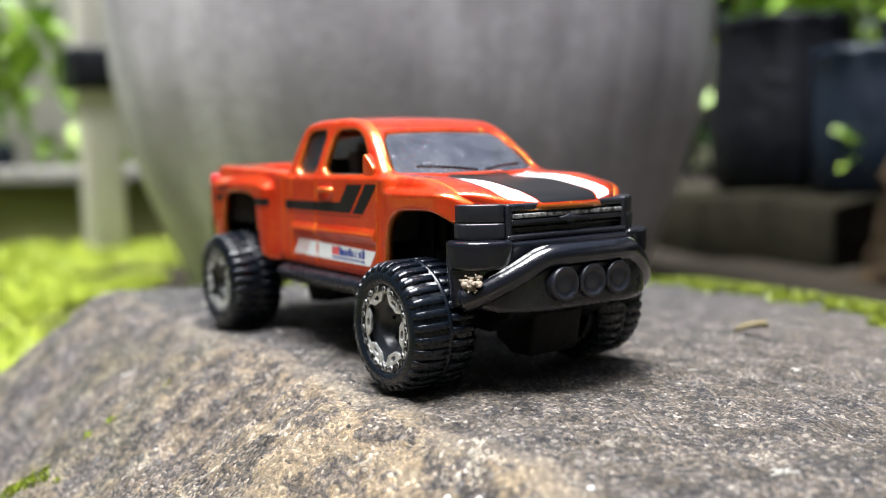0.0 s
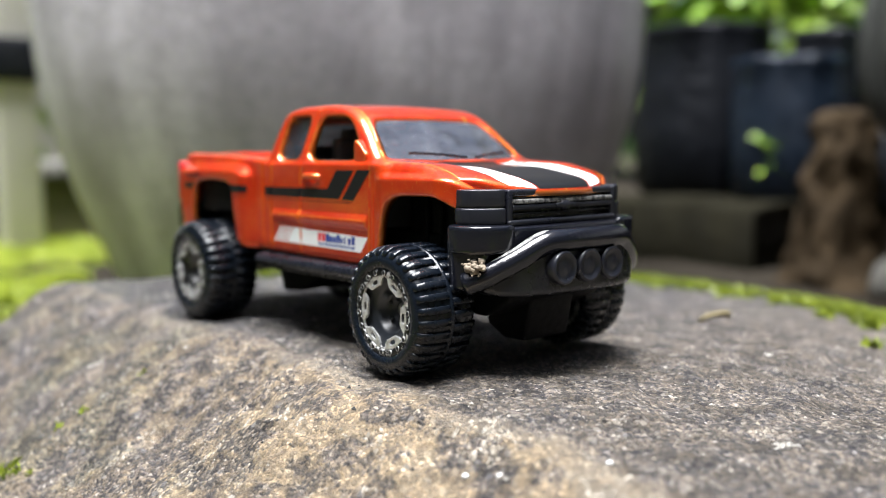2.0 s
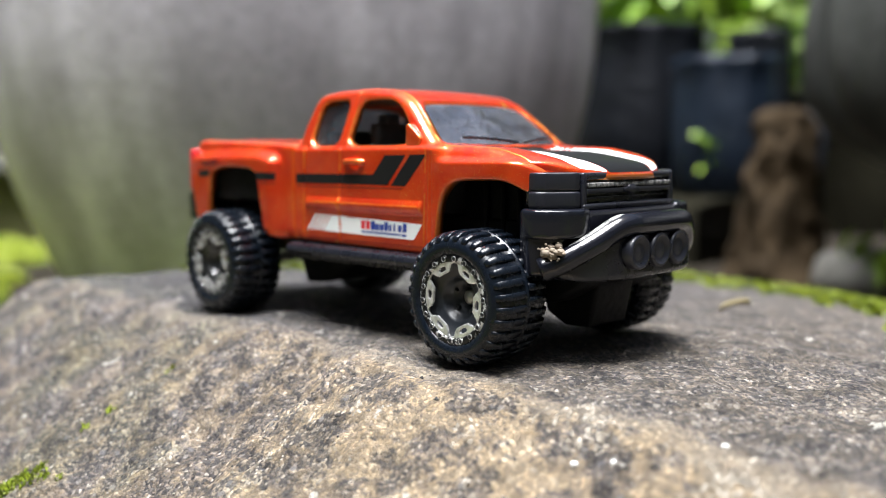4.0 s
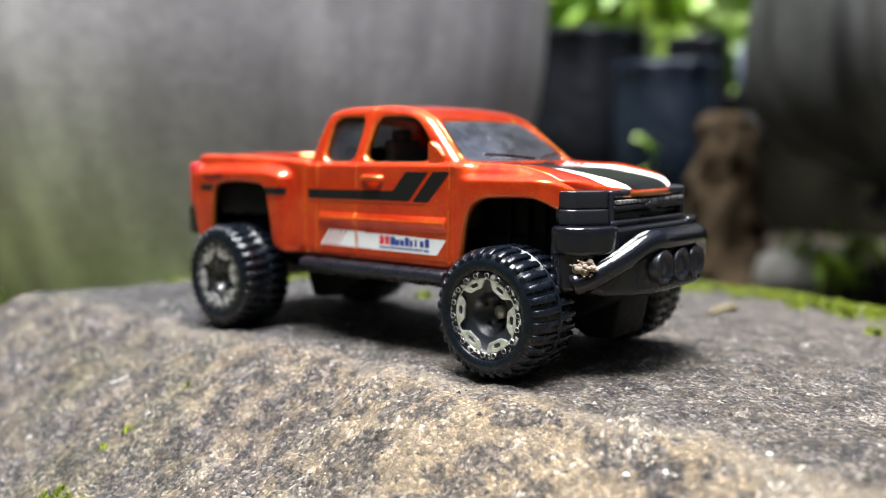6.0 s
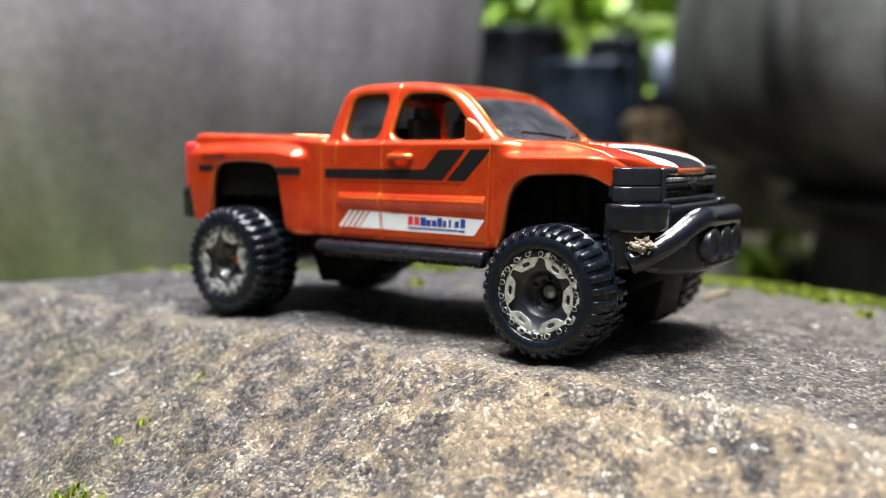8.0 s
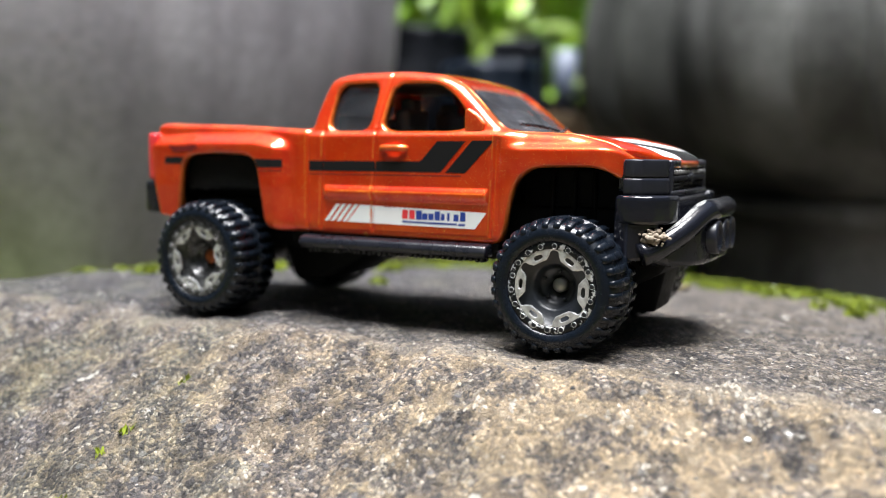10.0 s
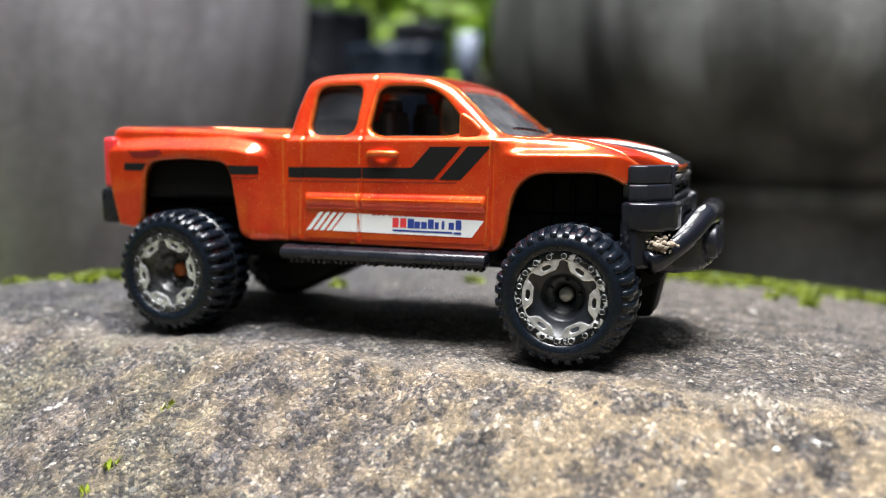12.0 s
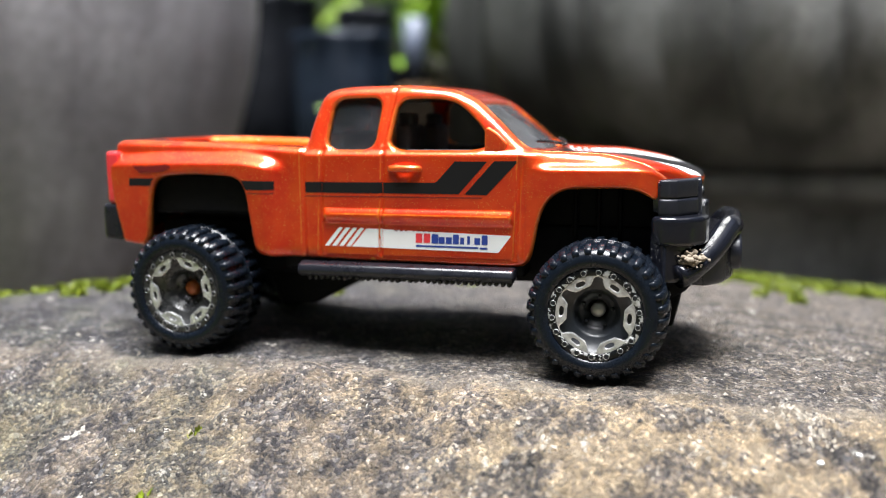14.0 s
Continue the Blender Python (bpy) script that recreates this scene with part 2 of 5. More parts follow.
def mat_pot(name, low, high, streak, gloss=0.42, runs=42.0, dry=(0.40, 0.62), lit_flank=None):
    """Cement with broad soft light and dark bands down the wall, blotches of algae, and a painted lit flank."""
    n = Nodes(name)
    stretch = n.add("ShaderNodeMapping")
    stretch.inputs["Scale"].default_value = (1.0, 1.0, 0.1)
    n.link(n.co, stretch.inputs["Vector"])
    run = n.noise(runs, 3.0, 0.5, stretch.outputs[0])
    blot = n.noise(13.0, 5.0, 0.6)
    colour = n.mix(n.ramp(run, (dry[0], 0.0), (dry[1], 1.0)), low, high)
    colour = n.mix(n.math("MULTIPLY", n.ramp(blot, (0.44, 0.0), (0.68, 1.0)), 0.7), colour, streak)
    if lit_flank:
        # light on one flank, painted as a paler colour
        place = n.add("ShaderNodeSeparateXYZ")
        n.link(n.co, place.inputs[0])
        spread = n.math("ADD", place.outputs[0], n.math("MULTIPLY", n.math("SUBTRACT", n.noise(9.0, 5.0, 0.6), 0.5), 0.22))
        flank = n.add("ShaderNodeMapRange")
        flank.inputs["From Min"].default_value, flank.inputs["From Max"].default_value = -0.135, -0.05
        n.link(spread, flank.inputs["Value"])
        colour = n.mix(n.math("MULTIPLY", flank.outputs[0], n.ramp(run, (0.36, 0.25), (0.6, 0.95))), colour, lit_flank)
    speck = n.ramp(n.noise(420.0, 5.0, 0.7), (0.38, 0.75), (0.62, 1.15))
    colour = n.mix(1.0, colour, speck, "MULTIPLY")
    return n.done(colour, n.ramp(blot, (0.3, gloss), (0.7, gloss * 1.6)), n.bump(n.noise(240.0, 6.0), 0.0007, 0.6), Specular_IOR_Level=0.35)


def mat_leaf(name, low, high):
    n = Nodes(name)
    pick = n.add("ShaderNodeNewGeometry").outputs["Random Per Island"]
    colour = n.mix(n.ramp(pick, (0.0, 0.0), (1.0, 1.0)), low, high)
    colour = n.mix(n.math("MULTIPLY", n.noise(60.0), 0.35), colour, tuple(0.45 * c for c in low))
    return n.done(colour, 0.42, n.bump(n.noise(300.0), 0.0004, 0.4), Transmission_Weight=0.0, Subsurface_Weight=0.0)


def mat_ground():
    n = Nodes("soil_and_moss")
    soil = n.mix(n.noise(45.0, 8.0, 0.7), (0.014, 0.011, 0.008), (0.06, 0.05, 0.036))
    moss = n.mix(n.noise(120.0, 6.0, 0.7), (0.05, 0.08, 0.01), (0.14, 0.19, 0.025))
    patch = n.ramp(n.noise(3.2, 5.0, 0.6), (0.55, 0.0), (0.62, 1.0))
    return n.done(n.mix(patch, soil, moss), 0.9, n.bump(n.noise(140.0, 8.0, 0.7), 0.004, 0.9), Specular_IOR_Level=0.15)


PAINT = mat_paint()
EDGE_GLINT_WEAR = mat_edge_glint_wear()
PLASTIC = mat_black_plastic()
GLOSSY = mat_black_plastic("glossy_black_plastic", 0.006, 0.15)
PLASTIC_GREY = mat_black_plastic("dark_grey_plastic", 0.010, 0.30)
WORN = mat_worn_plastic()
RUBBER = mat_rubber()
BOLT = mat_silver("scuffed_bolt", 0.2, 0.96, 0.7)
SILVER = mat_silver("worn_silver_print", 0.14, 0.4, 0.9)
CHROME = mat_silver("dull_chrome", 0.16, 0.4)
GUNMETAL = mat_scuffed_ring()
CHROME_DISH = mat_silver("smoky_chrome_dish", 0.2, 0.7, 0.09)
# Darker, duller copy of the black plastic for parts in shade.
MATT_SHADE_BLACK = mat_plain("matt_black_shaded_plastic", (0.002, 0.002, 0.0025), (0.005, 0.005, 0.006), 500.0, 0.6, 0.00006, Specular_IOR_Level=0.2)
DISH = mat_plain("dark_wheel_dish", (0.007, 0.009, 0.012), (0.02, 0.023, 0.028), 600.0, 0.35, 0.00004)
AXLE = mat_plain("steel_axle_end", (0.35, 0.34, 0.33), (0.55, 0.54, 0.52), 900.0, 0.4, 0.00004, Metallic=0.7)
RUST = mat_plain("orange_axle_end", (0.42, 0.09, 0.02), (0.65, 0.17, 0.04), 900.0, 0.45, 0.00005)
BLACK_PRINT = mat_print("black_print", (0.007, 0.007, 0.008), 0.35)
WHITE_PRINT = mat_print("white_print", (0.86, 0.86, 0.84), 0.9, (0.5, 0.45, 0.4))
RED_PRINT = mat_print("red_print", (0.75, 0.05, 0.06))
BLUE_PRINT = mat_print("blue_print", (0.03, 0.06, 0.30))
MAROON_PRINT = mat_print("maroon_print", (0.16, 0.012, 0.01), 0.4)
LINE_PRINT = mat_print("brown_line_print", (0.22, 0.02, 0.01))
TAIL_RED = mat_plain("tail_lamp_red", (0.55, 0.03, 0.035), (0.68, 0.05, 0.05), 500.0, 0.25, 0.00003, Coat_Weight=0.5)
GLASS = mat_glass("tinted_window_plastic", (0.30, 0.31, 0.34), 0.07)
SCREEN_GLASS = mat_glass("scratched_windscreen_plastic", (0.34, 0.34, 0.39), 0.17, 3.0, 0.8)
SEAT = mat_plain("interior_grey", (0.03, 0.028, 0.027), (0.09, 0.085, 0.08), 400.0, 0.5, 0.00008)
GRIT = mat_plain("dried_mud", (0.15, 0.115, 0.08), (0.36, 0.30, 0.23), 900.0, 0.9, 0.0001)
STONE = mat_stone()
POT_GREY = mat_pot("grey_cement_pot", (0.535, 0.508, 0.545), (0.84, 0.805, 0.85), (0.36, 0.336, 0.365))
POT_DARK = mat_pot("dark_glazed_pot", (0.03, 0.032, 0.03), (0.12, 0.125, 0.115), (0.028, 0.03, 0.026), 0.35, 30.0, lit_flank=(0.50, 0.50, 0.485))
BAG = mat_plain("black_polybag", (0.003, 0.0035, 0.006), (0.010, 0.013, 0.02), 40.0, 0.5, 0.004, Specular_IOR_Level=0.3)
BLUE_BAG = mat_plain("dark_blue_bag", (0.004, 0.008, 0.016), (0.016, 0.028, 0.05), 40.0, 0.45, 0.004, Specular_IOR_Level=0.35)
WOOD = mat_plain("weathered_stump", (0.008, 0.006, 0.004), (0.10, 0.068, 0.036), 75.0, 0.9, 0.003, Specular_IOR_Level=0.15)
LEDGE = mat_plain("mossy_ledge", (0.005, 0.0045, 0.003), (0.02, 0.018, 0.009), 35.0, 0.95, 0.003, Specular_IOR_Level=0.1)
MOSSY_WALL = mat_plain("moss_grown_wall", (0.10, 0.10, 0.035), (0.30, 0.30, 0.12), 9.0, 0.9, 0.004)
WALL = mat_plain("pale_render", (0.52, 0.49, 0.42), (0.66, 0.63, 0.56), 6.0, 0.85, 0.002)
PIPE = mat_plain("pale_blue_plastic", (0.045, 0.06, 0.10), (0.22, 0.25, 0.32), 60.0, 0.35, 0.002)
PALE_STONE = mat_plain("pale_pebble", (0.12, 0.115, 0.10), (0.26, 0.25, 0.22), 90.0, 0.85, 0.001)
MOSS = mat_leaf("moss", (0.10, 0.14, 0.010), (0.34, 0.41, 0.032))
LAWN = mat_leaf("sunlit_lawn", (0.32, 0.42, 0.035), (0.72, 0.80, 0.12))
LEAVES = mat_leaf("bright_leaves", (0.16, 0.32, 0.015), (0.42, 0.60, 0.06))
HEDGE = mat_leaf("hedge_leaves", (0.01, 0.03, 0.005), (0.05, 0.11, 0.016))
DRY_LEAF = mat_plain("dry_leaf", (0.05, 0.04, 0.018), (0.26, 0.21, 0.10), 250.0, 0.8, 0.0004)
PALE_CHIP = mat_plain("white_quartz", (0.6, 0.59, 0.56), (0.85, 0.84, 0.82), 900.0, 0.4, 0.0001)
GROUND = mat_ground()
SOIL = mat_plain("potting_soil", (0.015, 0.012, 0.01), (0.06, 0.05, 0.04), 60.0, 0.95, 0.003)


# ---- mesh helpers (millimetres in, metres out) ----
def mesh_from(name, verts, faces, material, smooth=True):
    data = bpy.data.meshes.new(name)
    data.from_pydata((np.asarray(verts, float) * MM).tolist(), [], [tuple(int(i) for i in f) for f in faces])
    data.materials.append(material)
    if smooth:
        data.shade_smooth()
    data.update()
    return data


def part(name, geo, material, parent, label="", smooth=True, at=(0, 0, 0)):
    """Links (verts, faces) as one mesh object under a thing or a part."""
    ob = new(name, mesh_from(name, geo[0], geo[1], material, smooth))
    ob.parent = parent
    ob.location = Vector(at) * MM
    return tagged(ob, label)


def thing(name, label, category, at=(0, 0, 0), **tags):
    ob = new(name)
    ob.location = Vector(at) * MM
    ob.empty_display_size = 0.01
    return tagged(ob, label, category, **tags)


def single(name, geo, material, label, category, smooth=True, at=(0, 0, 0), **tags):
    ob = new(name, mesh_from(name, geo[0], geo[1], material, smooth))
    ob.location = Vector(at) * MM
    return tagged(ob, label, category, **tags)


def join(*geos):
    verts, faces, n = [], [], 0
    for v, f in geos:
        verts.extend(map(tuple, v))
        faces.extend([tuple(i + n for i in face) for face in f])
        n += len(v)
    return verts, faces


def moved(geo, m):
    return [tuple(m @ Vector(v)) for v in geo[0]], geo[1]


def flipped(geo):
    """The mirror image across the toy's length."""
    return [(x, -y, z) for x, y, z in geo[0]], [tuple(reversed(f)) for f in geo[1]]


def from_bm(bm):
    bm.verts.index_update()
    geo = [tuple(v.co) for v in bm.verts], [tuple(v.index for v in f.verts) for f in bm.faces]
    bm.free()
    return geo


def box(x0, x1, y0, y1, z0, z1, bevel=0.3, segments=2):
    bm = bmesh.new()
    bmesh.ops.create_cube(bm, size=1.0)
    for v in bm.verts:
        v.co = ((x0, x1)[v.co.x > 0], (y0, y1)[v.co.y > 0], (z0, z1)[v.co.z > 0])
    if bevel:
        bmesh.ops.bevel(bm, geom=bm.edges[:], offset=bevel, segments=segments, profile=0.6, affect="EDGES", clamp_overlap=True)
    return from_bm(bm)


def prism(outline, low, high, axis="z", bevel=0.25, segments=2):
    """An outline in the other two axes, drawn out along one and bevelled."""
    bm = bmesh.new()
    rings = []
    for d in (low, high):
        spots = {"z": lambda p: (p[0], p[1], d), "y": lambda p: (p[0], d, p[1]), "x": lambda p: (d, p[0], p[1])}[axis]
        rings.append([bm.verts.new(spots(p)) for p in outline])
    n = len(outline)
    bm.faces.new(rings[0])
    bm.faces.new(list(reversed(rings[1])))
    for i in range(n):
        bm.faces.new((rings[0][(i + 1) % n], rings[0][i], rings[1][i], rings[1][(i + 1) % n]))
    bmesh.ops.recalc_face_normals(bm, faces=bm.faces[:])
    if bevel:
        bmesh.ops.bevel(bm, geom=bm.edges[:], offset=bevel, segments=segments, profile=0.6, affect="EDGES", clamp_overlap=True)
    return from_bm(bm)


def tube(path, radius, sides=14, radii=None):
    pts = [Vector(p) for p in path]
    verts, faces = [], []
    side = None
    for i, p in enumerate(pts):
        along = (pts[min(i + 1, len(pts) - 1)] - pts[max(i - 1, 0)]).normalized()
        ref = side if side is not None else (Vector((0, 0, 1)) if abs(along.z) < 0.9 else Vector((1, 0, 0)))
        u = along.cross(ref.cross(along)).cross(along).normalized() if side is None else (side - along * side.dot(along)).normalized()
        side = u
        w = along.cross(u)
        r = radii[i] if radii else radius
        for k in range(sides):
            t = 2 * math.pi * k / sides
            verts.append(tuple(p + (u * math.cos(t) + w * math.sin(t)) * r))
    for i in range(len(pts) - 1):
        for k in range(sides):
            a, b = i * sides + k, i * sides + (k + 1) % sides
            faces.append((a, b, b + sides, a + sides))
    faces.append(tuple(reversed(range(sides))))
    faces.append(tuple(range((len(pts) - 1) * sides, len(pts) * sides)))
    return verts, faces


def smooth_path(path, times=2):
    pts = [Vector(p) for p in path]
    for _ in range(times):
        out = [pts[0]]
        for a, b in zip(pts, pts[1:]):
            out += [a * 0.75 + b * 0.25, a * 0.25 + b * 0.75]
        pts = out + [pts[-1]]
    return [tuple(p) for p in pts]


def chaikin(poly, times=2):
    pts = np.array(poly, float)
    for _ in range(times):
        nxt = np.roll(pts, -1, 0)
        pts = np.stack([pts * 0.75 + nxt * 0.25, pts * 0.25 + nxt * 0.75], 1).reshape(-1, 2)
    return pts


def lathe(profile, sides, axis="z", wave=None, closed=False):
    """Turns (radius, height) round an axis; wave(angle, height) scales the radius."""
    verts, faces = [], []
    for r, h in profile:
        for k in range(sides):
            t = 2 * math.pi * k / sides
            q = r * (wave(t, h) if wave else 1.0)
            c, s = q * math.cos(t), q * math.sin(t)
            verts.append((c, s, h) if axis == "z" else (c, h, s))
    n = len(profile)
    for i in range(n if closed else n - 1):
        for k in range(sides):
            a, b = i * sides + k, i * sides + (k + 1) % sides
            c, d = ((i + 1) % n) * sides + (k + 1) % sides, ((i + 1) % n) * sides + k
            faces.append((a, b, c, d) if axis == "z" else (d, c, b, a))
    return verts, faces


def depth_in(points, poly):
    """How far points lie outside (plus) or inside (minus) an outline."""
    p, q = np.asarray(poly, float), np.roll(np.asarray(poly, float), -1, 0)
    best, inside = np.full(len(points), 1e9), np.zeros(len(points), bool)
    x, y = points[:, 0], points[:, 1]
    for a, b in zip(p, q):
        e = b - a
        t = np.clip(((points - a) @ e) / max(e @ e, 1e-12), 0, 1)
        best = np.minimum(best, np.hypot(x - a[0] - t * e[0], y - a[1] - t * e[1]))
        cross = (a[1] > y) != (b[1] > y)
        with np.errstate(divide="ignore", invalid="ignore"):
            inside ^= cross & (x < (b[0] - a[0]) * (y - a[1]) / (b[1] - a[1]) + a[0])
    return np.where(inside, -best, best)


def skin(outer, holes, step, shape):
    """A fine sheet that fills an outline but for its holes; shape(points, rim depth, hole depth) gives the places."""
    outer = np.asarray(outer, float)
    lo, hi = outer.min(0) - step, outer.max(0) + step
    nx, ny = int((hi[0] - lo[0]) / step) + 2, int((hi[1] - lo[1]) / step) + 2
    gx, gy = np.meshgrid(lo[0] + step * np.arange(nx), lo[1] + step * np.arange(ny), indexing="ij")
    pts = np.stack([gx.ravel(), gy.ravel()], 1)

    def depths(p):
        rim = depth_in(p, outer)
        hole = np.full(len(p), -1e9)
        for h in holes:
            hole = np.maximum(hole, -depth_in(p, h))
        return rim, hole

    rim, hole = depths(pts)
    d = np.maximum(rim, hole)
    near = np.abs(d) < 0.5 * step
    if near.any():
        base, e = pts[near], step * 0.05
        dx = np.maximum(*depths(base + [e, 0])) - np.maximum(*depths(base - [e, 0]))
        dy = np.maximum(*depths(base + [0, e])) - np.maximum(*depths(base - [0, e]))
        grad = np.stack([dx, dy], 1)
        grad /= np.maximum(np.linalg.norm(grad, axis=1, keepdims=True), 1e-9)
        pts[near] = base - grad * d[near][:, None]
        d[near] = 0.0
    keep = (d <= 1e-6).reshape(nx, ny)
    idx = np.arange(nx * ny).reshape(nx, ny)
    a, b, c, e = (g.ravel() for g in (idx[:-1, :-1], idx[1:, :-1], idx[1:, 1:], idx[:-1, 1:]))
    ka, kb, kc, ke = (g.ravel() for g in (keep[:-1, :-1], keep[1:, :-1], keep[1:, 1:], keep[:-1, 1:]))
    n = ka.astype(int) + kb + kc + ke
    quads = np.stack([a, b, c, e], 1)[n == 4]
    faces = quads.tolist()
    for i in np.nonzero(n == 3)[0]:
        faces.append([int(v) for v, k in ((a[i], ka[i]), (b[i], kb[i]), (c[i], kc[i]), (e[i], ke[i])) if k])
    def area(f):
        q = pts[list(f)]
        r = np.roll(q, -1, 0)
        return 0.5 * float(np.sum(q[:, 0] * r[:, 1] - r[:, 0] * q[:, 1]))

    faces = [f for f in faces if area(f) > 0.04 * step * step]
    used = np.zeros(nx * ny, bool)
    for f in faces:
        used[f] = True
    number = np.cumsum(used) - 1
    pts = pts[used]
    rim, hole = depths(pts)
    places = shape(pts, np.minimum(rim, 0), np.minimum(hole, 0))
    return [tuple(p) for p in places.tolist()], [tuple(int(number[i]) for i in f) for f in faces]


def shell(geo, inward):
    """Closes a sheet into a wall: the sheet, its shifted back and the strip round the rim."""
    verts, faces = geo
    n = len(verts)
    edges = {}
    for f in faces:
        for a, b in zip(f, f[1:] + f[:1]):
            edges[(a, b)] = True
    back = [tuple(np.add(v, inward(v))) for v in verts]
    rim = [(b, a, a + n, b + n) for a, b in edges if (b, a) not in edges]
    return list(verts) + back, list(faces) + [tuple(i + n for i in reversed(f)) for f in faces] + rim


def thicken(ob, mm, offset=-1.0):
    mod = ob.modifiers.new("thickness", "SOLIDIFY")
    mod.thickness, mod.offset = mm * MM, offset
    return ob


def step_up(v, lo, hi):
    t = np.clip((np.asarray(v, float) - lo) / (hi - lo), 0, 1)
    return t * t * (3 - 2 * t)


def rounding(depth, r):
    """How far a rounded edge has sunk at a depth (minus) inside the rim."""
    u = np.clip(1 + depth / r, 0, 1)
    return r * (1 - np.sqrt(np.maximum(1 - u * u, 0)))


# ---- the ground and the boulder ----
def ground_sheet():
    """One sheet of soil, fine near the boulder, out to the horizon."""
    radii = [0.0] + [40.0 * 1.16 ** i for i in range(68)]
    sides, verts, faces = 96, [(0, 100, -44.0)], []
    for r in radii[1:]:
        for k in range(sides):
            t = 2 * math.pi * k / sides
            x, y = r * math.cos(t), 100 + r * math.sin(t)
            lift = 9.0 * noise.noise((x / 90, y / 90, 3)) + 2.5 * noise.noise((x / 22, y / 22, 7)) if r < 4000 else 0.0
            verts.append((x, y, -44.0 + lift))
    faces += [(0, 1 + k, 1 + (k + 1) % sides) for k in range(sides)]
    for i in range(len(radii) - 2):
        for k in range(sides):
            a, b = 1 + i * sides + k, 1 + i * sides + (k + 1) % sides
            faces.append((a, a + sides, b + sides, b))
    return verts, faces


tagged(new("ground", mesh_from("ground", *ground_sheet(), GROUND)), "damp garden soil with bright moss patches", "ground", kind="structure")


def soft(v, width):
    return width * math.log1p(math.exp(max(-40.0, min(40.0, v / width))))


def stone_back(x):
    """Where the crown ends behind the toy."""
    return 122.0 - 26.0 / (1.0 + math.exp(-(x - 18.0) / 7.0)) + 0.2 * max(0.0, x - 45)


def boulder_height(x, y):
    """The worn top of the boulder: a flat crown, a ridge, and a face that falls towards the viewer."""
    ridge = -20.6 - 1.2 * math.sin(x / 17.0) + 0.8 * math.sin(x / 6.3 + 1.0) + 0.03 * max(0.0, x - 30)
    z = -0.64 * soft(ridge - y, 1.0)
    z -= 0.085 * soft(y - 12, 6.0)
    z -= 0.10 * soft(x - 38, 5.0)
    left = -77.0 + 0.33 * min(78.0, max(0.0, y + 18)) - 0.25 * min(0.0, y + 18)
    back = stone_back(x)
    z -= 0.6 * soft(left - x, 3.0) + 0.5 * soft(y - back, 5.0)
    z += 0.35 * min(1.0, max(0.0, (-x - 34) / 16)) + 0.25 * min(1.0, max(0.0, (-x - 10) / 8))
    return z + 0.42


def boulder_top(x, y):
    z = boulder_height(x, y)
    rough = 0.35 + 0.65 * min(1.0, max(0.0, (-15 - y) / 8)) + 0.25 * min(1.0, max(0.0, (x - 32) / 10))
    near = 1.0 if y < 60 else 0.6
    z += near * rough * (1.4 * noise.noise((x / 11, y / 11, z / 11)) + 0.75 * noise.noise((x / 4.2, y / 4.2, z / 4.2)))
    z += near * rough * (0.42 * noise.noise((x / 1.7, y / 1.7, z / 1.7)) + 0.28 * noise.noise((x / 0.75, y / 0.75, z / 0.75)))
    return z


def grid_lines(spans):
    out = []
    for lo, hi, step in spans:
        n = max(1, round((hi - lo) / step))
        out += [lo + (hi - lo) * i / n for i in range(n)]
    return out + [spans[-1][1]]


def boulder():
    xs = grid_lines([(-170, -70, 2.0), (-70, -40, 0.8), (-40, 62, 0.36), (62, 110, 1.2)])
    ys = grid_lines([(-75, -46, 0.9), (-46, 12, 0.34), (12, 60, 0.7), (60, 150, 1.5)])
    verts, faces = [], []
    for x in xs:
        for y in ys:
            verts.append((x, y, max(-48.0, boulder_top(x, y))))
    n = len(ys)
    for i in range(len(xs) - 1):
        for j in range(n - 1):
            faces.append((i * n + j, (i + 1) * n + j, (i + 1) * n + j + 1, i * n + j + 1))
    # the sides go down into the soil
    rim = [i * n for i in range(len(xs))] + [(len(xs) - 1) * n + j for j in range(1, n)]
    rim += [i * n + n - 1 for i in reversed(range(len(xs) - 1))] + [j for j in reversed(range(1, n - 1))]
    first = len(verts)
    for i in rim:
        x, y, z = verts[i]
        verts.append((x * 1.06, y * 1.06, -62.0))
    for k in range(len(rim)):
        k2 = (k + 1) % len(rim)
        faces.append((rim[k], first + k, first + k2, rim[k2]))
    return verts, faces


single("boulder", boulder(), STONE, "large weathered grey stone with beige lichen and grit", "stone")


# ---- moss, grit and litter on the boulder ----
def tufts(spots, blades, height, width, seed, surface):
    """Short pointed leaflets that stand in clumps."""
    rng = random.Random(seed)
    verts, faces = [], []
    for x, y, r in spots:
        for _ in range(int(blades * r * r)):
            t, q = rng.uniform(0, 2 * math.pi), r * math.sqrt(rng.random())
            px, py = x + q * math.cos(t), y + q * math.sin(t)
            pz = surface(px, py) - 0.1
            h, w = height * rng.uniform(0.5, 1.2) * (1.1 - 0.6 * q / r), width * rng.uniform(0.6, 1.3)
            t = rng.uniform(0, 2 * math.pi)
            ux, uy, lean = math.cos(t) * w, math.sin(t) * w, rng.uniform(0.0, 0.9) * h
            ox, oy = -math.sin(t) * lean, math.cos(t) * lean
            k = len(verts)
            verts += [(px - ux, py - uy, pz), (px + ux, py + uy, pz), (px + ux * 0.8 + ox * 0.5, py + uy * 0.8 + oy * 0.5, pz + h * 0.6), (px + ox, py + oy, pz + h), (px - ux * 0.8 + ox * 0.5, py - uy * 0.8 + oy * 0.5, pz + h * 0.6)]
            faces.append((k, k + 1, k + 2, k + 3, k + 4))
    return verts, faces


